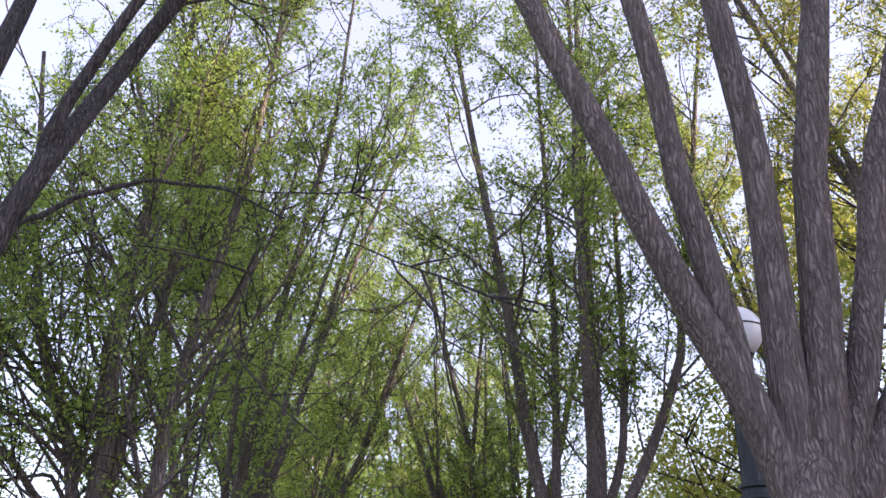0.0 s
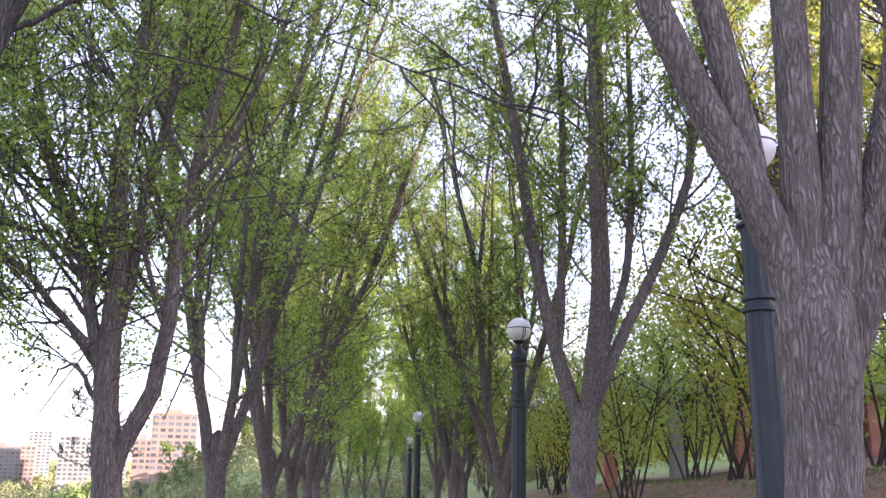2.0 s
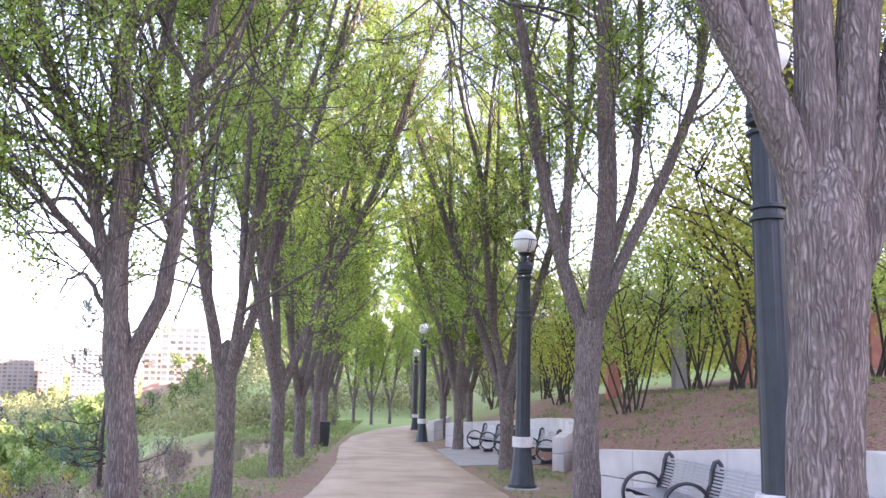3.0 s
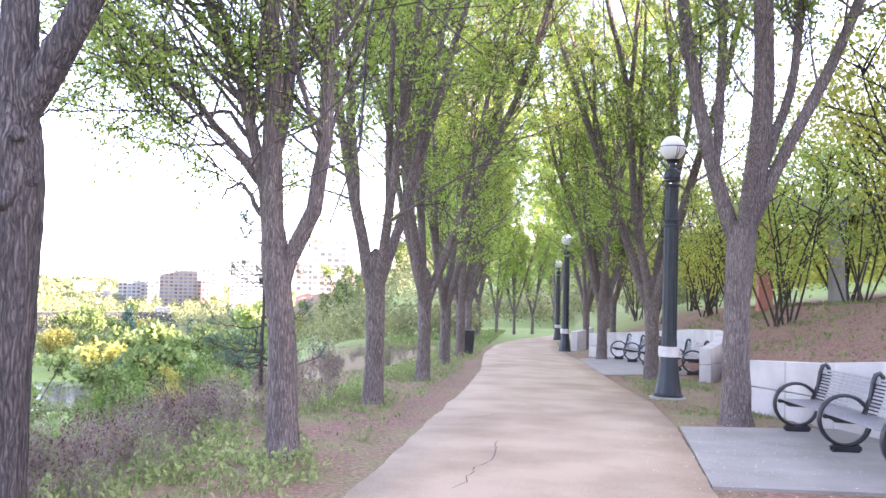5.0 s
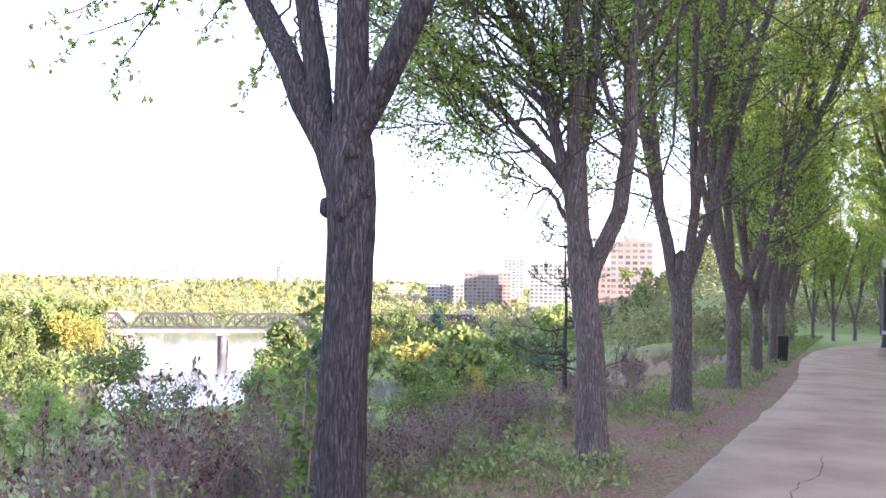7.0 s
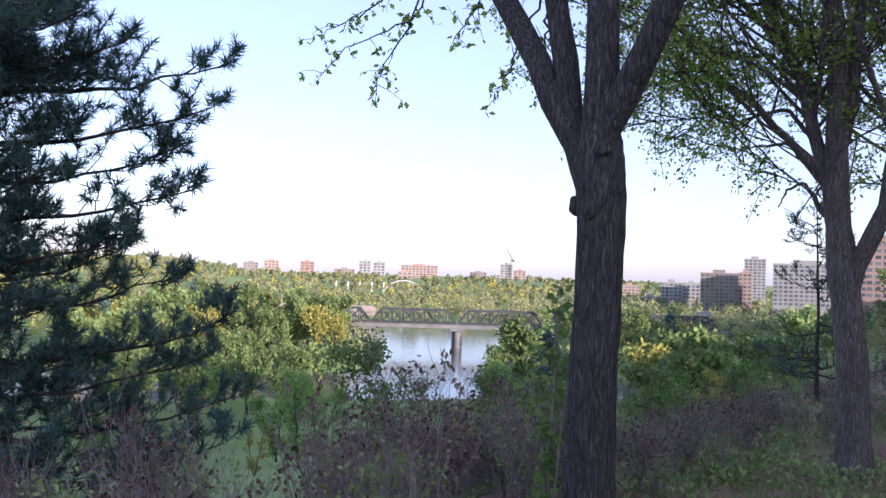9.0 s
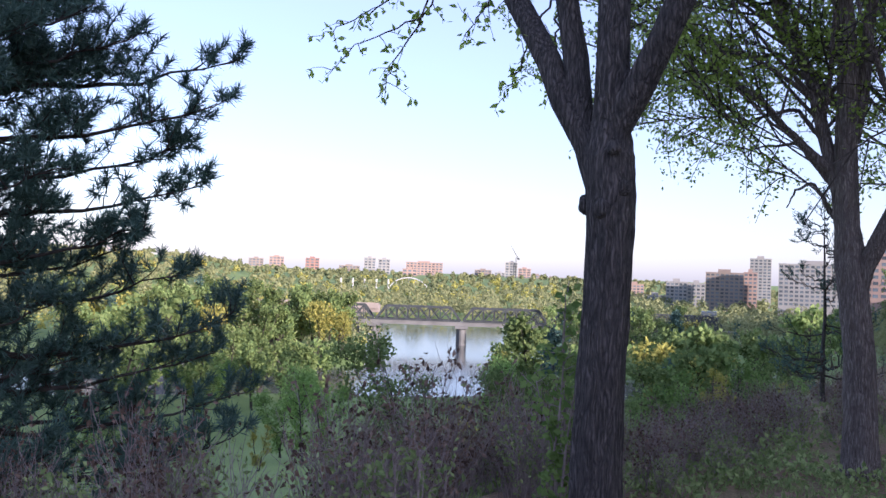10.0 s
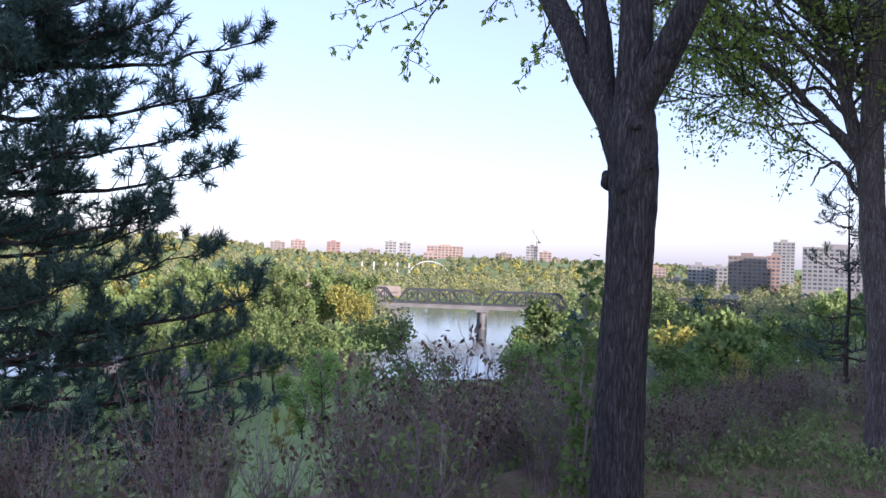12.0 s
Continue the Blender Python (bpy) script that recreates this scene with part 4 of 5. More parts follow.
make_weeds("weeds", 1200, (-6.5, -3.0, 1.0, 26), 0.10, 2, "taller green weeds under the shrubs")
make_weeds("weeds", 1500, (2.3, 4.6, 14.2, 23), 0.06, 3, "patchy grass between the bench niches")
make_weeds("weeds", 3000, (5.4, 12, 10, 40), 0.10, 4, "sparse weeds on the mulched bank")
make_weeds("weeds", 5000, (-8, -1.9, 40, 85), 0.22, 5, "rough grass by the bend of the path")


def make_herbs(n, area, seed, label):
    """Leafy clumps of low herbs."""
    rng = np.random.default_rng(seed)
    x0, x1, y0, y1 = area
    spots = []
    for _ in range(n):
        x, y = rng.uniform(x0, x1), rng.uniform(y0, y1)
        if math.sin(x * 1.7 + 2) + math.cos(y * 0.8) + rng.normal(0, 0.6) < 0.1:
            continue
        h, w = rng.uniform(0.10, 0.34), rng.uniform(0.10, 0.25)
        a, q = rng.normal(0, w, (60, 2)), rng.uniform(0.05, 1, 60)
        a *= (1.1 - 0.5 * q)[:, None]
        px, py = x + a[:, 0], y + a[:, 1]
        spots.append(np.stack([px, py, land(px, py) + q * h * np.exp(-((a / (2 * w)) ** 2).sum(1))], 1))
    v, q = leaf_quads(np.concatenate(spots), 0.062, rng, -0.3, 0.6)
    return tagged(link("herbs", quads_mesh("herbs", v, q), M_WEED), label, "herbs", kind="stuff")


make_herbs(330, (-3.5, -1.95, 6.5, 34), 31, "pale green leafy herbs at the foot of the elms")
make_herbs(70, (-5.6, -3.2, 5.5, 15), 32, "leafy herbs among the shrubs")


# Sapling, pines
def make_sapling(x, y, height, seed):
    rng = np.random.default_rng(seed)
    root = thing("sapling", pose(x, y, float(land(x, y))), "young sapling with fresh green leaves beside the elm", "sapling")
    tb, spots = Tubes(), []
    for s in range(4):
        st = bough((rng.normal(0, 0.06), rng.normal(0, 0.06), -0.05), (rng.normal(0, 0.10), rng.normal(0, 0.10), 1), height * (1, 0.85, 0.9, 0.7)[s], (0, 0, 0.2), rng, 8, 0.06)
        tb.add(st, np.linspace(0.013, 0.003, 9), 6)
        for k in np.linspace(0.18, 1, 16):
            p, d = along(st, k)
            tw = bough(p, d * 0.5 + unit(rng.normal(size=3) * (1, 1, 0.4)), 0.17 * rng.uniform(0.5, 1.2), (0, 0, 0.2), rng, 3, 0.15)
            tb.add(tw, np.linspace(0.004, 0.002, 4), 3)
            f = rng.uniform(0.2, 1, (8, 1))
            spots.append(tw[0] * (1 - f) + tw[-1] * f + rng.normal(0, 0.02, (8, 3)))
    link("stemwork", tb.mesh("stemwork"), M_STEM, root)["kind"] = "stuff"
    link("foliage", leaf_mesh("foliage", np.concatenate(spots), 0.06, rng, 0.5, 0.8), M_LEAF_FRESH, root)


make_sapling(-3.12, 4.72, 1.6, 5)


def tufts(shoots, per, length, rng):
    """Needles set round each shoot (a start and an end)."""
    a, b = np.array([s[0] for s in shoots]), np.array([s[1] for s in shoots])
    a, b = np.repeat(a, per, 0), np.repeat(b, per, 0)
    f = rng.uniform(0, 1, (len(a), 1)) ** 0.8
    ax = (b - a) / (np.linalg.norm(b - a, axis=1)[:, None] + 1e-9)
    w = ax * 0.75 + rng.normal(0, 0.62, a.shape)
    w /= np.linalg.norm(w, axis=1)[:, None]
    c = a + (b - a) * f
    side = np.cross(w, rng.normal(size=a.shape))
    side /= np.linalg.norm(side, axis=1)[:, None]
    ln = (length * rng.uniform(0.7, 1.2, len(a)))[:, None]
    v = np.stack([c - side * 0.004, c + w * ln * 0.5 - side * 0.006, c + w * ln, c + side * 0.006], 1).reshape(-1, 3)
    return quads_mesh("needles", v, np.arange(len(v)).reshape(-1, 4))


def make_pine(x, y, trunk_h, r, boughs, seed, label, per=34, needle=0.125, dens=1.0):
    rng = np.random.default_rng(seed)
    z0 = float(land(x, y))
    root = thing("pine_tree", pose(x, y, z0), label, "pine tree")
    tb = Tubes()
    ks = np.linspace(0, 1, 20)
    tb.add(np.stack([np.cumsum(rng.normal(0, 0.012, 20)), np.cumsum(rng.normal(0, 0.012, 20)), ks * trunk_h - 0.1], 1), r * (1.05 - ks), 14, 0.03, rng)
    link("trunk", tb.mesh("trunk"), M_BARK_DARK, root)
    shoots = []
    for z, end in boughs:
        tb = Tubes()
        end = np.asarray(end, dtype=float)
        start = np.array((0, 0, z))
        mid = (start + end) / 2 + (0, 0, -0.16 * np.linalg.norm(end - start))
        k = np.linspace(0, 1, 12)[:, None]
        pts = (1 - k) ** 2 * start + 2 * k * (1 - k) * mid + k * k * end + rng.normal(0, 0.02, (12, 3))
        ln = np.linalg.norm(end - start)
        tb.add(pts, np.linspace(0.012 + 0.010 * ln, 0.006, 12), 7)
        for k in np.r_[rng.uniform(0.2, 1.0, int(9 * ln * dens)), 0.9, 0.97, 1.0]:
            p, d = along(pts, min(k, 0.999))
            sb = bough(p, d * 0.9 + unit(rng.normal(size=3) * (1, 1, 0.35)) * 0.9, (0.22 + 0.45 * (1 - k)) * rng.uniform(0.6, 1.4), (0, 0, 0.55), rng, 4, 0.15)
            tb.add(sb, np.linspace(0.008, 0.003, 5), 4)
            for k2 in (0.55, 0.82, 1.0):
                p2, d2 = along(sb, min(k2, 0.999))
                e = p2 + unit(d2 * 0.8 + rng.normal(0, 0.5, 3) + (0, 0, 0.55)) * rng.uniform(0.09, 0.19)
                tb.add([p2, e], (0.004, 0.002), 3)
                shoots.append((p2, e))
        link("bough", tb.mesh("bough"), M_TWIG, root)
    ob = link("needles", tufts(shoots, per, needle, rng), M_NEEDLE, root)
    ob["kind"] = "stuff"
    return root


PX, PY = -10.2, 3.1
pz = float(land(PX, PY))
prng = np.random.default_rng(8)
pine_boughs = []
PINE_TIPS = [
    (-8.24, 4.29, 3.96), (-8.34, 4.72, 3.74), (-7.98, 5.78, 3.69), (-7.62, 5.26, 3.08), (-8.06, 5.15, 2.68), (-8.15, 5.54, 2.36), (-7.93, 4.81, 1.86), (-8.05, 5.18, 1.39), (-8.59, 4.89, 1.63), (-7.44, 5.50, 0.99), (-7.80, 5.52, 0.62), (-7.85, 5.95, 0.18), (-7.40, 5.54, -0.19), (-8.06, 5.15, -0.41), (-8.85, 4.42, 3.39), (-8.39, 4.00, 2.34), (-8.55, 4.34, 2.84), (-9.03, 4.07, 1.70), (-8.34, 4.09, 1.06), (-8.40, 4.61, 0.61), (-8.48, 5.06, 0.12), (-8.52, 3.73, 3.59),
]
for tx, ty, tz in PINE_TIPS:
    pine_boughs.append((tz - pz - 0.25, (tx - PX, ty - PY, tz - pz)))
for i in range(36):
    a, z = prng.uniform(-0.6, 2.6), prng.uniform(-2.2, 6.5)
    ln = prng.uniform(1.2, 2.0) + 0.5 * max(0.0, 0.6 - z)
    pine_boughs.append((z - pz, (ln * math.cos(a), ln * math.sin(a), z - pz + prng.uniform(-0.5, 0.5))))
make_pine(PX, PY, 9.0, 0.15, pine_boughs, 9, "dark green pine with drooping needle boughs above the bank")
sap = []
for i in range(34):
    a, z = prng.uniform(0, 2 * math.pi), prng.uniform(0.6, 4.6)
    ln = 1.35 * (1 - z / 5.2) + 0.15
    sap.append((z, (ln * math.cos(a), ln * math.sin(a), z + prng.uniform(0.0, 0.25))))
make_pine(-6.25, 21.0, 5.0, 0.06, sap, 10, "thin young pine with sparse needles behind the elms", 14, 0.07, 0.4)


# Bank trees behind the niches
def clump_tree(name, seed, height, width, leaf, n=1500, size=0.5, trunks=1, label="", category="tree", low=0.3, group="trees in the valley"):
    """A tree seen from afar: limbs and a broken crown of leaf clumps."""
    rng = np.random.default_rng(seed)
    root = thing(name, pose(0, 0, -60), label, category, group)
    tb = Tubes()
    tips = []
    for _ in range(trunks):
        a = rng.uniform(0, 6.28)
        o = rng.normal(0, 0.04 * width, 3) * (1, 1, 0)
        st = bough(o, (0.35 * math.cos(a) * (trunks > 1), 0.35 * math.sin(a) * (trunks > 1), 1), height * 0.9, (0, 0, 0.2), rng, 8, 0.05)
        tb.add(st, np.linspace(0.018 * height / math.sqrt(trunks), 0.01, 9), 7)
        for k in rng.uniform(low, 1.0, 22 // trunks + 5):
            p, d = along(st, k)
            w = width * 0.5 * math.sin(math.pi * (0.12 + 0.8 * (k - low) / (1 - low))) * rng.uniform(0.5, 1.1)
            b = bough(p, d * 0.7 + unit(rng.normal(size=3) * (1, 1, 0.2)), w, (0, 0, 0.4), rng, 5, 0.12)
            tb.add(b[::2] if len(b) > 4 else b, np.linspace(0.005 * height, 0.006, len(b[::2])), 3)
            for k2 in (0.45, 0.7, 0.9, 1.0):
                tips.append(along(b, min(k2, 0.999))[0])
    link("branchwork", tb.mesh("branchwork"), M_TWIG, root)["kind"] = "stuff"
    tips = np.array(tips)
    c = tips[rng.integers(0, len(tips), n)] + rng.normal(0, 0.055 * width, (n, 3))
    link("crown", leaf_mesh("crown", c, size, rng, 0.2, 0.8), leaf, root)["kind"] = "stuff"
    return root


bank = [clump_tree("bank_tree", 41 + i, 5.5, 4.2, (M_LEAF_GOLD, M_LEAF, M_LEAF_GOLD)[i], 5600, 0.09, 9, "many-stemmed bank tree with yellow-green young leaves", low=0.25, group="trees on the bank") for i in range(3)]
brng = np.random.default_rng(4)
spots = [(8.5, 19), (7.2, 26), (9.5, 24), (7.4, 33), (10.5, 30), (8.0, 40), (6.5, 46), (11.5, 17), (12, 36), (9.0, 50), (13.5, 24), (7, 58), (12.5, 45), (15, 31), (10, 12), (14, 12), (16, 18), (17, 40), (19, 28), (12, 60)]
for i, (x, y) in enumerate(spots):
    m = pose(x, y, float(land(x, y)) - 0.05, 0, 0, 50 * i) @ Matrix.Scale(brng.uniform(0.8, 1.25), 4)
    if i < 3:
        bank[i].matrix_world = m
    else:
        copy_thing(bank[i % 3], m)

# Valley trees
valley = [clump_tree("valley_tree", 61, 14, 8, M_WOODS, 850, 0.68, 1, "leafy green deciduous tree in the valley"), clump_tree("valley_tree", 62, 17, 7, M_WOODS, 850, 0.68, 2, "tall green poplar in the valley"),
          clump_tree("valley_tree", 63, 11, 8, M_WOODS_YELLOW_LIT, 850, 0.56, 2, "yellow-green tree in evening light"), clump_tree("valley_tree", 64, 15, 5, M_NEEDLE, 1100, 0.6, 1, "dark green spruce in the valley", low=0.1),
          clump_tree("valley_tree", 65, 9, 6, M_WOODS, 1300, 0.42, 3, "bushy green tree on the slope"),
          clump_tree("valley_tree", 66, 9, 5.5, M_WOODS, 2800, 0.22, 3, "open pale green tree below the bank", low=0.2), clump_tree("valley_tree", 67, 11, 4.0, M_WOODS_YELLOW_LIT, 4500, 0.2, 2, "narrow yellow-leaved tree below the bank", low=0.1),
          clump_tree("valley_tree", 68, 10, 6.5, M_LEAF_FRESH, 2500, 0.31, 2, "full green tree at the edge of the lawn", low=0.08)]
vr = np.random.default_rng(6)
first = set()
for n in range(440):
    az = vr.uniform(5, 62)
    d = vr.uniform(70, 215) if n < 260 else vr.uniform(262, 360)
    if az < 17 and d < 230 or 44.3 < az < 57 and d < 195 or 35.5 < az < 44.7 and d > 75 or 27.5 < az < 30.5 and 100 < d < 250:
        continue
    x, y = -d * math.sin(radians(az)), d * math.cos(radians(az))
    z = float(land(x, y))
    if z < WATER_Z + 0.5:
        continue
    k = int(vr.choice(5, p=(0.36, 0.22, 0.14, 0.10, 0.18)))
    k = (5, 5, 6, 7, 7)[k] if d < 120 else k
    s = vr.uniform(0.75, 1.15) * (0.6 if d < 110 else 1.15 if d < 250 else 1.45 if az > 44 else 1.1)
    m = pose(x, y, z - 0.2, 0, 0, vr.uniform(0, 360)) @ Matrix.Scale(s, 4)
    if k in first:
        copy_thing(valley[k], m)
    else:
        first.add(k)
        valley[k].matrix_world = m @ Matrix.Scale(1 / s, 4)
NEAR_TREES = [(41.3, 56, 5, 1.15), (40.2, 60, 5, 0.85), (35.0, 50, 5, 0.8), (33.4, 62, 5, 0.9), (36.7, 34, 6, 0.42), (50.4, 76, 6, 0.42), (47.6, 86, 7, 1.0), (46.4, 94, 7, 0.85), (49.0, 98, 7, 0.8), (24.5, 118, 7, 1.2), (22.6, 128, 7, 1.35), (20.8, 122, 7, 1.25), (26.0, 132, 6, 0.9)]
grove = np.random.default_rng(19)
for n in range(46):
    NEAR_TREES.append((44.9 + 11.5 * grove.uniform(0, 1), grove.uniform(266, 305), int(grove.choice((0, 1, 2), p=(0.42, 0.33, 0.25))), grove.uniform(1.0, 1.5)))
for n in range(26):
    NEAR_TREES.append((46.8 + 11 * grove.uniform(0, 1), grove.uniform(125, 192), int(grove.choice((0, 1, 7), p=(0.4, 0.3, 0.3))), grove.uniform(0.7, 1.05)))
for az, d, k, size in NEAR_TREES:
    x, y = -d * math.sin(radians(az)), d * math.cos(radians(az))
    m = pose(x, y, max(float(land(x, y)), WATER_Z) - 0.2, 0, 0, 40 * az) @ Matrix.Scale(size, 4)
    if k in first:
        copy_thing(valley[k], m)
    else:
        first.add(k)
        valley[k].matrix_world = m @ Matrix.Scale(1 / size, 4)


def far_woods(name, n, d0, d1, a0, a1, size, seed, material, label, per=30, fine=0.0026):
    """Many far trees: each a dome of leaf clumps that face outwards, with a tone of its own."""
    rng = np.random.default_rng(seed)
    d = np.exp(rng.uniform(math.log(d0), math.log(d1), n))
    az = np.radians(rng.uniform(a0, a1, n))
    x, y = -d * np.sin(az), d * np.cos(az)
    z = land(x, y)
    ok = z > WATER_Z + 0.3
    d, m = d[ok], int(ok.sum())
    out = rng.normal(size=(m * per, 3))
    out[:, 2] = np.abs(out[:, 2]) * 1.1 - 0.35
    out /= np.linalg.norm(out, axis=1)[:, None]
    h = np.repeat(rng.uniform(0.55, 1.25, m), per)[:, None]
    tall = np.repeat(rng.uniform(0.8, 1.5, m), per)[:, None]
    ball = out * (0.48 * size) * h * rng.uniform(0.75, 1.08, (m * per, 1))
    ball[:, 2:] *= tall
    c = np.repeat(np.stack([x, y, z], 1)[ok], per, 0) + ball
    c[:, 2:] += 0.42 * size * h * tall
    face = out + rng.normal(0, 0.45, out.shape)
    side = np.cross(face, rng.normal(size=out.shape))
    side /= np.linalg.norm(side, axis=1)[:, None]
    way = np.cross(face / np.linalg.norm(face, axis=1)[:, None], side)
    s = (np.repeat(fine * d, per) * rng.uniform(0.6, 1.3, m * per))[:, None]
    v = np.stack([c - way * s * 0.5, c + side * s * 0.42, c + way * s * 0.5, c - side * s * 0.42], 1).reshape(-1, 3)
    mesh = quads_mesh(name, v, np.arange(len(v)).reshape(-1, 4))
    mesh.attributes.new("tone", "FLOAT", "POINT").data.foreach_set("value", np.repeat(np.clip(rng.beta(1.3, 1.6, m), 0, 1), per * 4).astype(np.float32))
    return tagged(link(name, mesh, material), label, "woods", kind="stuff")


far_woods("far_woods", 900, 268, 560, 6, 62, 11, 7, M_HAZY_WOODS, "green riverside woods across the water", 70)
far_woods("far_woods", 2900, 420, 1700, 10, 72, 8, 1, M_HAZY_WOODS, "green wooded slopes across the river", 46)
far_woods("far_woods", 420, 330, 1300, 28, 72, 7, 2, M_WOODS_YELLOW_LIT, "sunlit yellow-green woods across the river", 46)
far_woods("far_woods", 500, 95, 260, -30, 12, 3.6, 8, M_HAZY_WOODS, "green brush on the hillside ahead", 60)
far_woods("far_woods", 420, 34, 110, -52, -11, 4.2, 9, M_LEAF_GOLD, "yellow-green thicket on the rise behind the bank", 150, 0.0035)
far_woods("far_woods", 700, 170, 450, -6, 13, 4.5, 3, M_HAZY_WOODS, "fresh green bushes on the valley side ahead", 50)


far_woods("far_woods", 120, 48, 100, 3.5, 13, 2.4, 14, M_HAZY_WOODS, "green brush beside the bend of the path", 110, 0.0035)
far_woods("far_woods", 90, 62, 120, -13, -6.5, 2.8, 15, M_HAZY_WOODS, "green brush on the inside of the bend", 110, 0.0035)


far_woods("far_woods", 110, 97, 128, -4.5, 4, 3.4, 16, M_HAZY_WOODS, "green brush behind the bend of the path", 90, 0.003)


# City
def make_building(name, x, y, w, z0, z1, wall, glass, label, depth=14.0, storey=3.1, bay=3.6, turn=None, group="city buildings"):
    a = math.degrees(math.atan2(-x, y)) if turn is None else turn
    root = thing(name, pose(x, y, z0, 0, 0, a), label, "building", group)
    h = z1 - z0
    bm = bmesh.new()
    box(bm, -w / 2, w / 2, 0, depth, -14, h)
    part("wall", bm, wall, root)
    bm = bmesh.new()
    box(bm, -w / 2 - 0.2, w / 2 + 0.2, -0.2, depth + 0.2, h + 0.004, h + 0.9)
    roof = part("roof", bm, wall, root)
    bm = bmesh.new()
    box(bm, -w * 0.18, w * 0.15, depth * 0.3, depth * 0.7, h + 0.91, h + 3.6)
    part("roof_house", bm, wall, roof)
    cols, rows = max(2, int(w / bay)), max(2, int(h / storey))
    base = None
    for r in range(rows):
        for c in range(cols):
            px, pz = -w / 2 + (c + 0.5) * w / cols, (r + 0.55) * h / rows
            if base is None:
                bm = bmesh.new()
                box(bm, -w / cols * 0.32, w / cols * 0.32, -0.12, 0.10, -h / rows * 0.27, h / rows * 0.27)
                base = part("window", bm, glass, root)
                base.location = (px, 0, pz)
            else:
                o = base.copy()
                scene.collection.objects.link(o)
                o.location = (px, 0, pz)
    return root


M_TOWER_BROWN = ramp_mat("brown_brick_tower", (0.20, 0.165, 0.14), (0.27, 0.22, 0.19), 0.05)
M_TOWER_PINK = ramp_mat("pink_brick_tower", (0.29, 0.205, 0.17), (0.36, 0.26, 0.215), 0.05)
M_TOWER_PALE = ramp_mat("pale_concrete_tower", (0.25, 0.245, 0.235), (0.33, 0.325, 0.31), 0.05)
M_TOWER_RED = ramp_mat("red_brick_tower", (0.27, 0.155, 0.125), (0.33, 0.195, 0.155), 0.05)
M_PANE = ramp_mat("tower_window", (0.06, 0.08, 0.10), (0.14, 0.16, 0.18), 0.4, 0.2, rand=0.5)
NEAR_CITY = [
    (-296, 743, 31, -19, 12, 0), (-282, 765, 11, -14, 13, 1), (-330, 923, 21, -11, 30, 2), (-353, 773, 19, -23, 3, 2), (-341, 789, 16, -22, 2, 2), (-455, 890, 20, -23, -1, 1),
    (-219, 727, 50, -13, 20, 2), (-392, 810, 20, -22, -11, 2), (-154, 683, 20, 0, 26, 1), (-111, 508, 24, -3, 27, 1), (-136, 543, 11, -3, 14, 1),
]
FAR_CITY = [
    (-1291, 764, 34, 9, 32), (-1475, 1198, 30, 3, 24), (-1448, 1230, 30, 1, 29), (-1326, 1218, 27, -6, 27), (-1417, 1412, 45, -5, 16), (-1177, 1227, 22, -6, 30), (-1157, 1245, 22, -5, 28),
    (-1165, 1372, 73, -4, 26), (-1055, 1203, 26, -7, 11), (-1192, 1606, 37, -7, 17), (-1084, 1560, 26, -5, 34), (-1061, 1576, 26, -4, 22), (-1039, 1590, 24, -6, 9), (-1220, 1709, 24, -7, 13), (-1170, 1863, 52, -8, 6),
]
TONES = ((M_TOWER_BROWN, "brown slab apartment block with rows of balconies"), (M_TOWER_PINK, "pinkish brick apartment tower"), (M_TOWER_PALE, "pale concrete apartment tower"), (M_TOWER_RED, "red brick apartment tower on the skyline"))
for x, y, w, z0, z1, tone in NEAR_CITY:
    make_building("apartment_building", x, y, w, z0, z1, TONES[tone][0], M_PANE, TONES[tone][1], min(w, 16))
for i, (x, y, w, z0, z1) in enumerate(FAR_CITY):
    t = (2, 0, 1, 3, 0, 2, 2, 1, 1, 0, 2, 1, 0, 2, 0)[i]
    make_building("apartment_building", x, y, w, z0, z1, TONES[t][0], M_PANE, TONES[t][1], min(w, 20), 5.0, 7.0)


# Bridges
def beam(bm, a, b, w):
    a, b = Vector(a), Vector(b)
    m = Matrix.Translation((a + b) / 2) @ (b - a).to_track_quat("Z", "Y").to_matrix().to_4x4() @ Matrix.Diagonal((w, w, (b - a).length, 1))
    bmesh.ops.create_cube(bm, size=1.0, matrix=m)


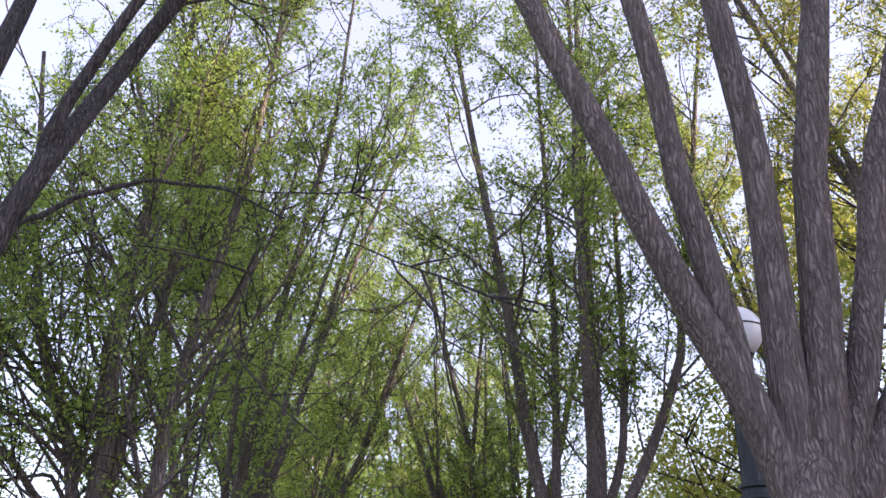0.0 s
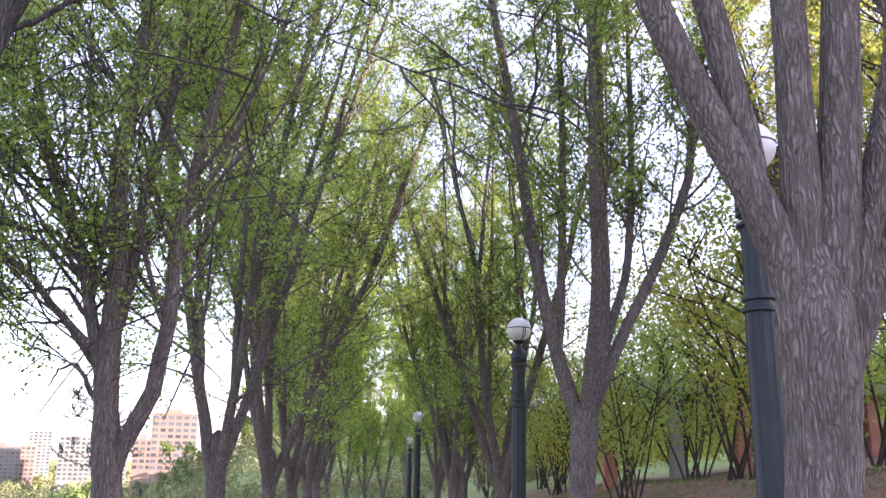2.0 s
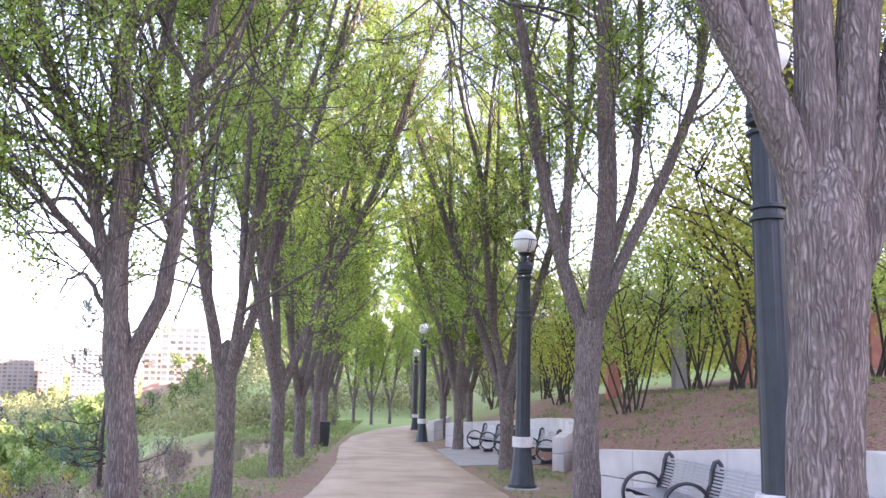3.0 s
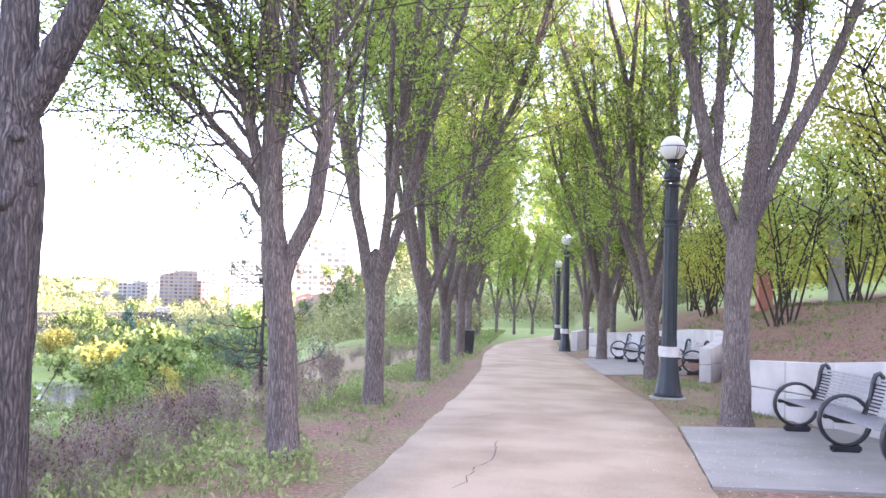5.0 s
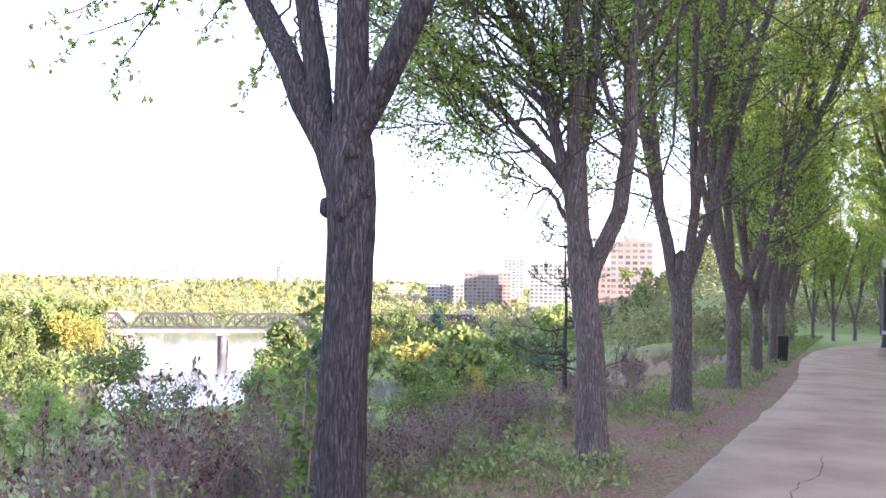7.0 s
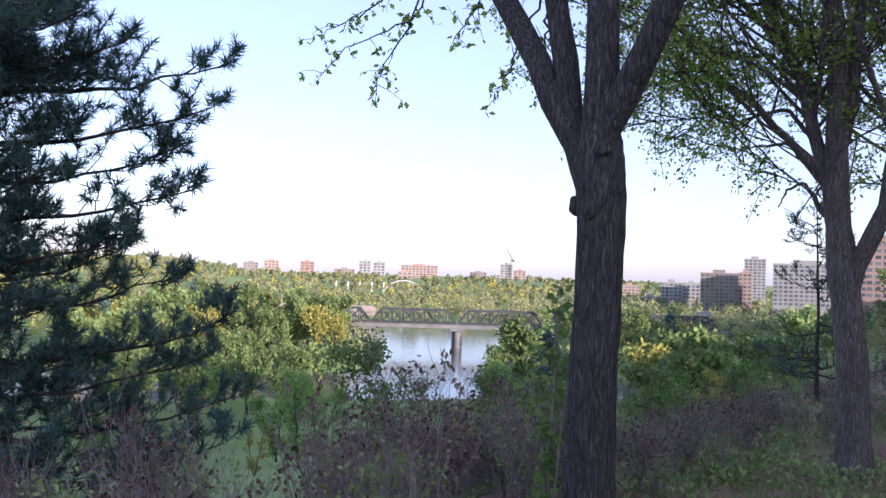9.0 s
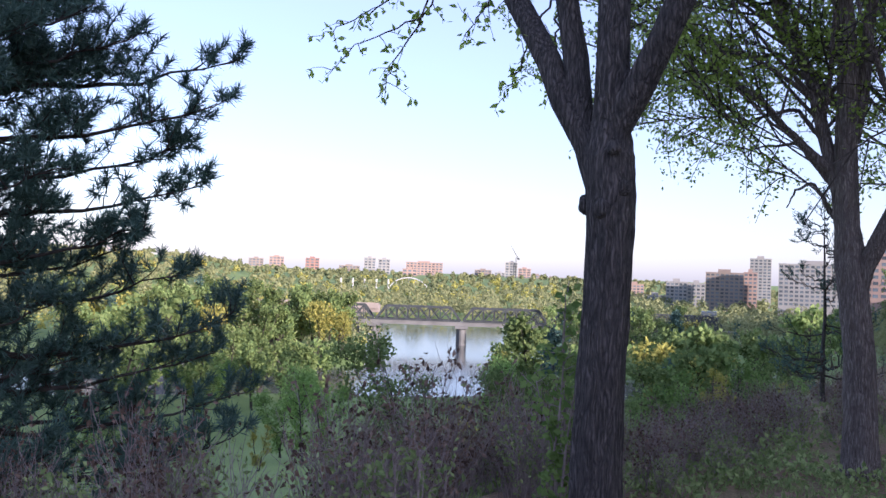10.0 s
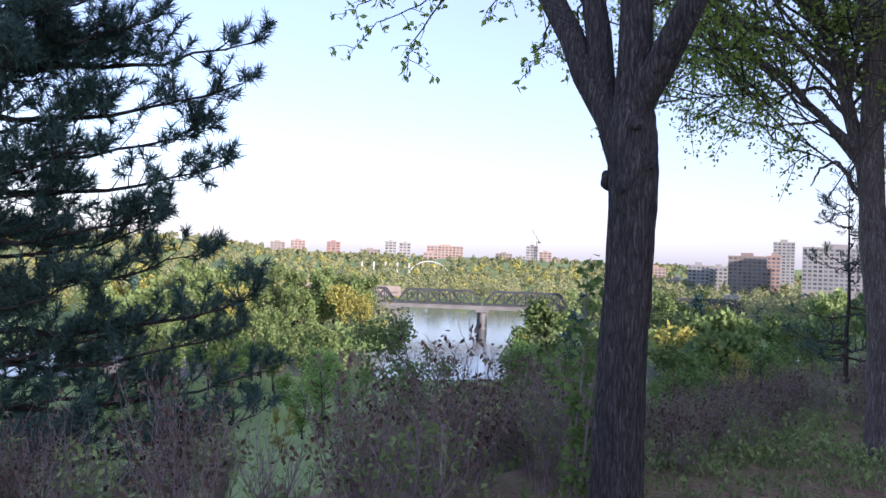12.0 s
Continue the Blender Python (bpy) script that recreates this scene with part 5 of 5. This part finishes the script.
def make_truss_bridge():
    root = thing("truss_bridge", pose(-250, 264.5, -16.8, 0, 0, 38.5), "grey steel truss road bridge on stone piers", "bridge")
    span = 35.0
    bm = bmesh.new()
    box(bm, -span * 1.6, span * 4.2, -3.4, 3.4, -1.6, 0)
    part("deck", bm, M_PIER, root)
    for i in range(-1, 4):
        for y in (-3.6, 3.6):
            bm = bmesh.new()
            x0, n, h = i * span, 8, 5.6
            st = span / n
            beam(bm, (x0 + 0.6, y, 0.4), (x0 + span - 0.6, y, 0.4), 0.6)
            beam(bm, (x0 + st, y, h), (x0 + span - st, y, h), 0.75)
            beam(bm, (x0 + 0.6, y, 0.4), (x0 + st, y, h), 0.75)
            beam(bm, (x0 + span - 0.6, y, 0.4), (x0 + span - st, y, h), 0.75)
            truss = part("truss", bm, M_BRIDGE, root)
            for k in range(1, n):
                rods = [("vertical", (x0 + k * st, y, 0.4), (x0 + k * st, y, h), 0.4)]
                if k < n - 1:
                    rods += [("diagonal", (x0 + k * st, y, 0.4), (x0 + (k + 1) * st, y, h), 0.35), ("diagonal", (x0 + k * st, y, h), (x0 + (k + 1) * st, y, 0.4), 0.35)]
                for name, a, b, w in rods:
                    bm = bmesh.new()
                    beam(bm, a, b, w)
                    part(name, bm, M_BRIDGE, truss)
    for i in range(0, 4):
        bm = bmesh.new()
        bmesh.ops.create_cone(bm, cap_ends=True, segments=16, radius1=1.9, radius2=1.6, depth=13, matrix=Matrix.Translation((i * span, 0, -8.1)) @ Matrix.Diagonal((1.2, 2.6, 1, 1)))
        box(bm, i * span - 2.6, i * span + 2.6, -5.2, 5.2, -2.6, -1.61)
        part("pier", bm, M_PIER, root)


make_truss_bridge()


# Pale concrete with the low sun's warm tint put into the base colour.
M_BRIDGE_PALE = ramp_mat("sunlit_concrete", (0.26, 0.22, 0.19), (0.36, 0.31, 0.27), 0.2)


def make_concrete_bridge():
    root = thing("road_bridge", pose(-275, 285, -12.2, 0, 0, 38.5), "pale concrete road bridge lit by the low sun", "bridge")
    bm = bmesh.new()
    box(bm, -60, 6, -5, 5, -1.6, 0)
    part("deck", bm, M_BRIDGE_PALE, root)
    bm = bmesh.new()
    for x0, x1 in ((-14, 5.9),):
        box(bm, x0, x1, -4, 4, -3.2, -1.61)
    part("haunch", bm, M_BRIDGE_PALE, root)
    for x in (-36, -4):
        bm = bmesh.new()
        box(bm, x - 1.5, x + 1.5, -3, 3, -15, -3.3)
        part("pier", bm, M_PIER, root)
    bm = bmesh.new()
    box(bm, -60, 6, -5.1, -4.9, 0.004, 1.0)
    part("parapet", bm, M_BRIDGE_PALE, root)


make_concrete_bridge()


def make_arch_bridge():
    root = thing("arch_bridge", pose(-660, 751, -21, 0, 0, 41.3), "white steel twin-arch bridge in the distance", "bridge")
    for y in (-5, 5):
        tb = Tubes()
        tb.add([(23 * math.cos(a), y * (1.2 - 0.7 * math.sin(a)), 19 * math.sin(a)) for a in np.linspace(0, math.pi, 25)], [0.55] * 25, 8)
        link("arch", tb.mesh("arch"), M_WHITE, root)
        for k in range(1, 10):
            a = math.pi * k / 10
            tb = Tubes()
            tb.add([(23 * math.cos(a), y * (1.2 - 0.7 * math.sin(a)), 19 * math.sin(a)), (23 * math.cos(a), y, 1.2)], [0.12, 0.12], 4)
            link("hanger", tb.mesh("hanger"), M_WHITE, root)
    bm = bmesh.new()
    box(bm, -40, 40, -6, 6, 0, 1.2)
    part("deck", bm, M_WHITE, root)


make_arch_bridge()


# Cracks, litter and small things on the near ground
def make_cracks():
    rng = np.random.default_rng(12)
    for pts in ([(-0.62, 7.6), (-0.50, 8.6), (-0.36, 9.6), (-0.30, 10.6)], [(-0.8, 16), (0.2, 17.2), (1.6, 17.6)], [(-0.9, 12.5), (-0.4, 13.5), (0.3, 13.9)]):
        pts = np.array(pts)
        k = np.linspace(0, 1, 40)
        pk = np.linspace(0, 1, len(pts))
        x = np.interp(k, pk, pts[:, 0]) + np.cumsum(rng.normal(0, 0.018, 40))
        y = np.interp(k, pk, pts[:, 1])
        w = 0.002 + 0.004 * rng.random(40)
        xl = np.interp(y, (-6, 0, 7.8, 15.7, 24), (-1.75, -1.55, -1.43, -1.25, -1.2))
        xr = np.interp(y, (-6, 0, 8, 12.6, 16, 22), (0.35, 0.85, 1.62, 2.06, 2.2, 2.0))
        z = land(0 * y, y) + 0.0235 + 0.02 * np.sin(np.pi * np.clip((x - xl) / (xr - xl), 0, 1))
        v = np.concatenate([np.stack([x - w, y, z], 1), np.stack([x + w, y, z], 1)])
        q = [(i, i + 40, i + 41, i + 1) for i in range(39)]
        link("crack", quads_mesh("crack", v, q), M_TWIG, path, "thin dark crack in the asphalt")


make_cracks()


def make_litter(name, n, area, size, seed, material, label):
    rng = np.random.default_rng(seed)
    x0, x1, y0, y1 = area
    x, y = rng.uniform(x0, x1, n), rng.uniform(y0, y1, n)
    z = np.where(x < 4.6, land(0 * x, y) + 0.045, land(x, y) + 0.02)
    v, q = leaf_quads(np.stack([x, y, z], 1), size, rng)
    v[:, 2] = np.repeat(z, 4) + (v[:, 2] - np.repeat(z, 4)) * 0.25
    return tagged(link(name, quads_mesh(name, v, q), material), label, "leaf litter", kind="stuff")


M_PETAL = leaf_mat("pale_petal", (0.45, 0.38, 0.30), (0.70, 0.64, 0.56), 0.2)
make_litter("leaf_litter", 700, (1.2, 3.4, 7.0, 13.0), 0.028, 21, M_PETAL, "pale fallen petals by the bench pad")
make_litter("leaf_litter", 12000, (5.2, 12, 7.0, 34.0), 0.07, 22, M_LEAF_DRY, "dry brown leaves on the mulched bank")
make_litter("leaf_litter", 2500, (-3.4, -1.5, 3.0, 26.0), 0.035, 23, M_LEAF_DRY, "dry leaf bits on the bare soil edge")


# Pavilion behind the bank
M_REDPOST = ramp_mat("red_brown_post", (0.40, 0.16, 0.12), (0.50, 0.24, 0.18), 2.0)
def make_pavilion():
    root = thing("pavilion", pose(9.4, 34.0, float(land(12, 34)) + 0.2), "pale park building with red posts behind the trees", "building")
    bm = bmesh.new()
    box(bm, -1.5, 13.5, -0.4, 6.0, 3.0, 3.5, 0.04)
    part("roof", bm, M_TOWER_PALE, root)
    for i in range(6):
        bm = bmesh.new()
        box(bm, -0.9 + 2.6 * i, -0.4 + 2.6 * i, 0, 0.5, -1.0, 2.99, 0.03)
        part("post", bm, M_REDPOST if i % 2 == 0 else M_TOWER_PALE, root)


make_pavilion()


# Things by the river
def make_river_pavilion():
    root = thing("river_pavilion", pose(-167, 385, -15.5, 0, 0, 22), "dark flat-roofed river pavilion with a glass box", "building")
    bm = bmesh.new()
    box(bm, -13, 11, -4, 4, 1.6, 2.6, 0.1)
    part("roof", bm, M_BRIDGE, root)
    bm = bmesh.new()
    box(bm, 1, 10, -3.5, 3.5, -9, 1.59)
    part("wall", bm, M_BRIDGE, root)
    bm = bmesh.new()
    box(bm, 3, 9.5, -3, 3, 2.61, 5.4)
    part("glass_box", bm, M_PANE, root)
    for x in (-11, -7, -3):
        bm = bmesh.new()
        box(bm, x - 0.3, x + 0.3, -0.3, 0.3, -9, 1.59)
        part("post", bm, M_BRIDGE, root)


make_river_pavilion()


def make_riverboat():
    az, d = radians(58.0), 236.0
    root = thing("riverboat", pose(-d * math.sin(az), d * math.cos(az), WATER_Z, 0, 0, 40), "white riverboat moored by the trees", "boat")
    bm = bmesh.new()
    box(bm, -14, 14, -3.2, 3.2, -0.4, 1.2, 0.4)
    part("hull", bm, M_TOWER_PALE, root)
    for k, (l, z) in enumerate(((12, 1.3), (10.5, 4.0))):
        bm = bmesh.new()
        box(bm, -l, l, -2.6, 2.6, z, z + 2.2)
        deck = part("deck_house", bm, M_TOWER_PALE, root)
        bm = bmesh.new()
        box(bm, -l - 0.8, l + 0.8, -3.0, 3.0, z + 2.21, z + 2.5, 0.05)
        part("deck_roof", bm, M_TOWER_PALE, root)
        for i in range(9):
            bm = bmesh.new()
            box(bm, -l + 1 + i * (2 * l - 2) / 9, -l + 2.3 + i * (2 * l - 2) / 9, -2.7, -2.59, z + 0.7, z + 1.7)
            part("window", bm, M_PANE, deck)
    for x in (6, 8):
        part("funnel", lathe([(0.4, 6.5), (0.4, 10.5), (0.55, 10.6), (0.55, 10.9)], 12), M_BLACK, root).location = (x, 0, 0)


make_riverboat()


def make_crane():
    root = thing("tower_crane", pose(-1074, 1562, 30), "slender tower crane above an unfinished tower", "crane")
    tb = Tubes()
    tb.add([(0, 0, -30), (0, 0, 16)], (0.9, 0.9), 4)
    link("mast", tb.mesh("mast"), M_BRIDGE, root)
    tb = Tubes()
    tb.add([(6, 0, 13), (-14, 0, 40)], (0.8, 0.5), 4)
    link("jib", tb.mesh("jib"), M_BRIDGE, root)
    bm = bmesh.new()
    box(bm, 4, 8, -1.5, 1.5, 11, 14)
    part("counterweight", bm, M_BRIDGE, root)


make_crane()


def make_pylons():
    for i in range(5):
        az, d = radians(45.6 - 0.75 * i), 980.0
        root = tagged(part("pylon", lathe([(1.3, -8), (1.1, 0), (0.9, 10)], 10), M_WHITE), "white bridge pylon in the distance", "pylon", "row of pylons")
        root.matrix_world = pose(-d * math.sin(az), d * math.cos(az), -14.5)


make_pylons()
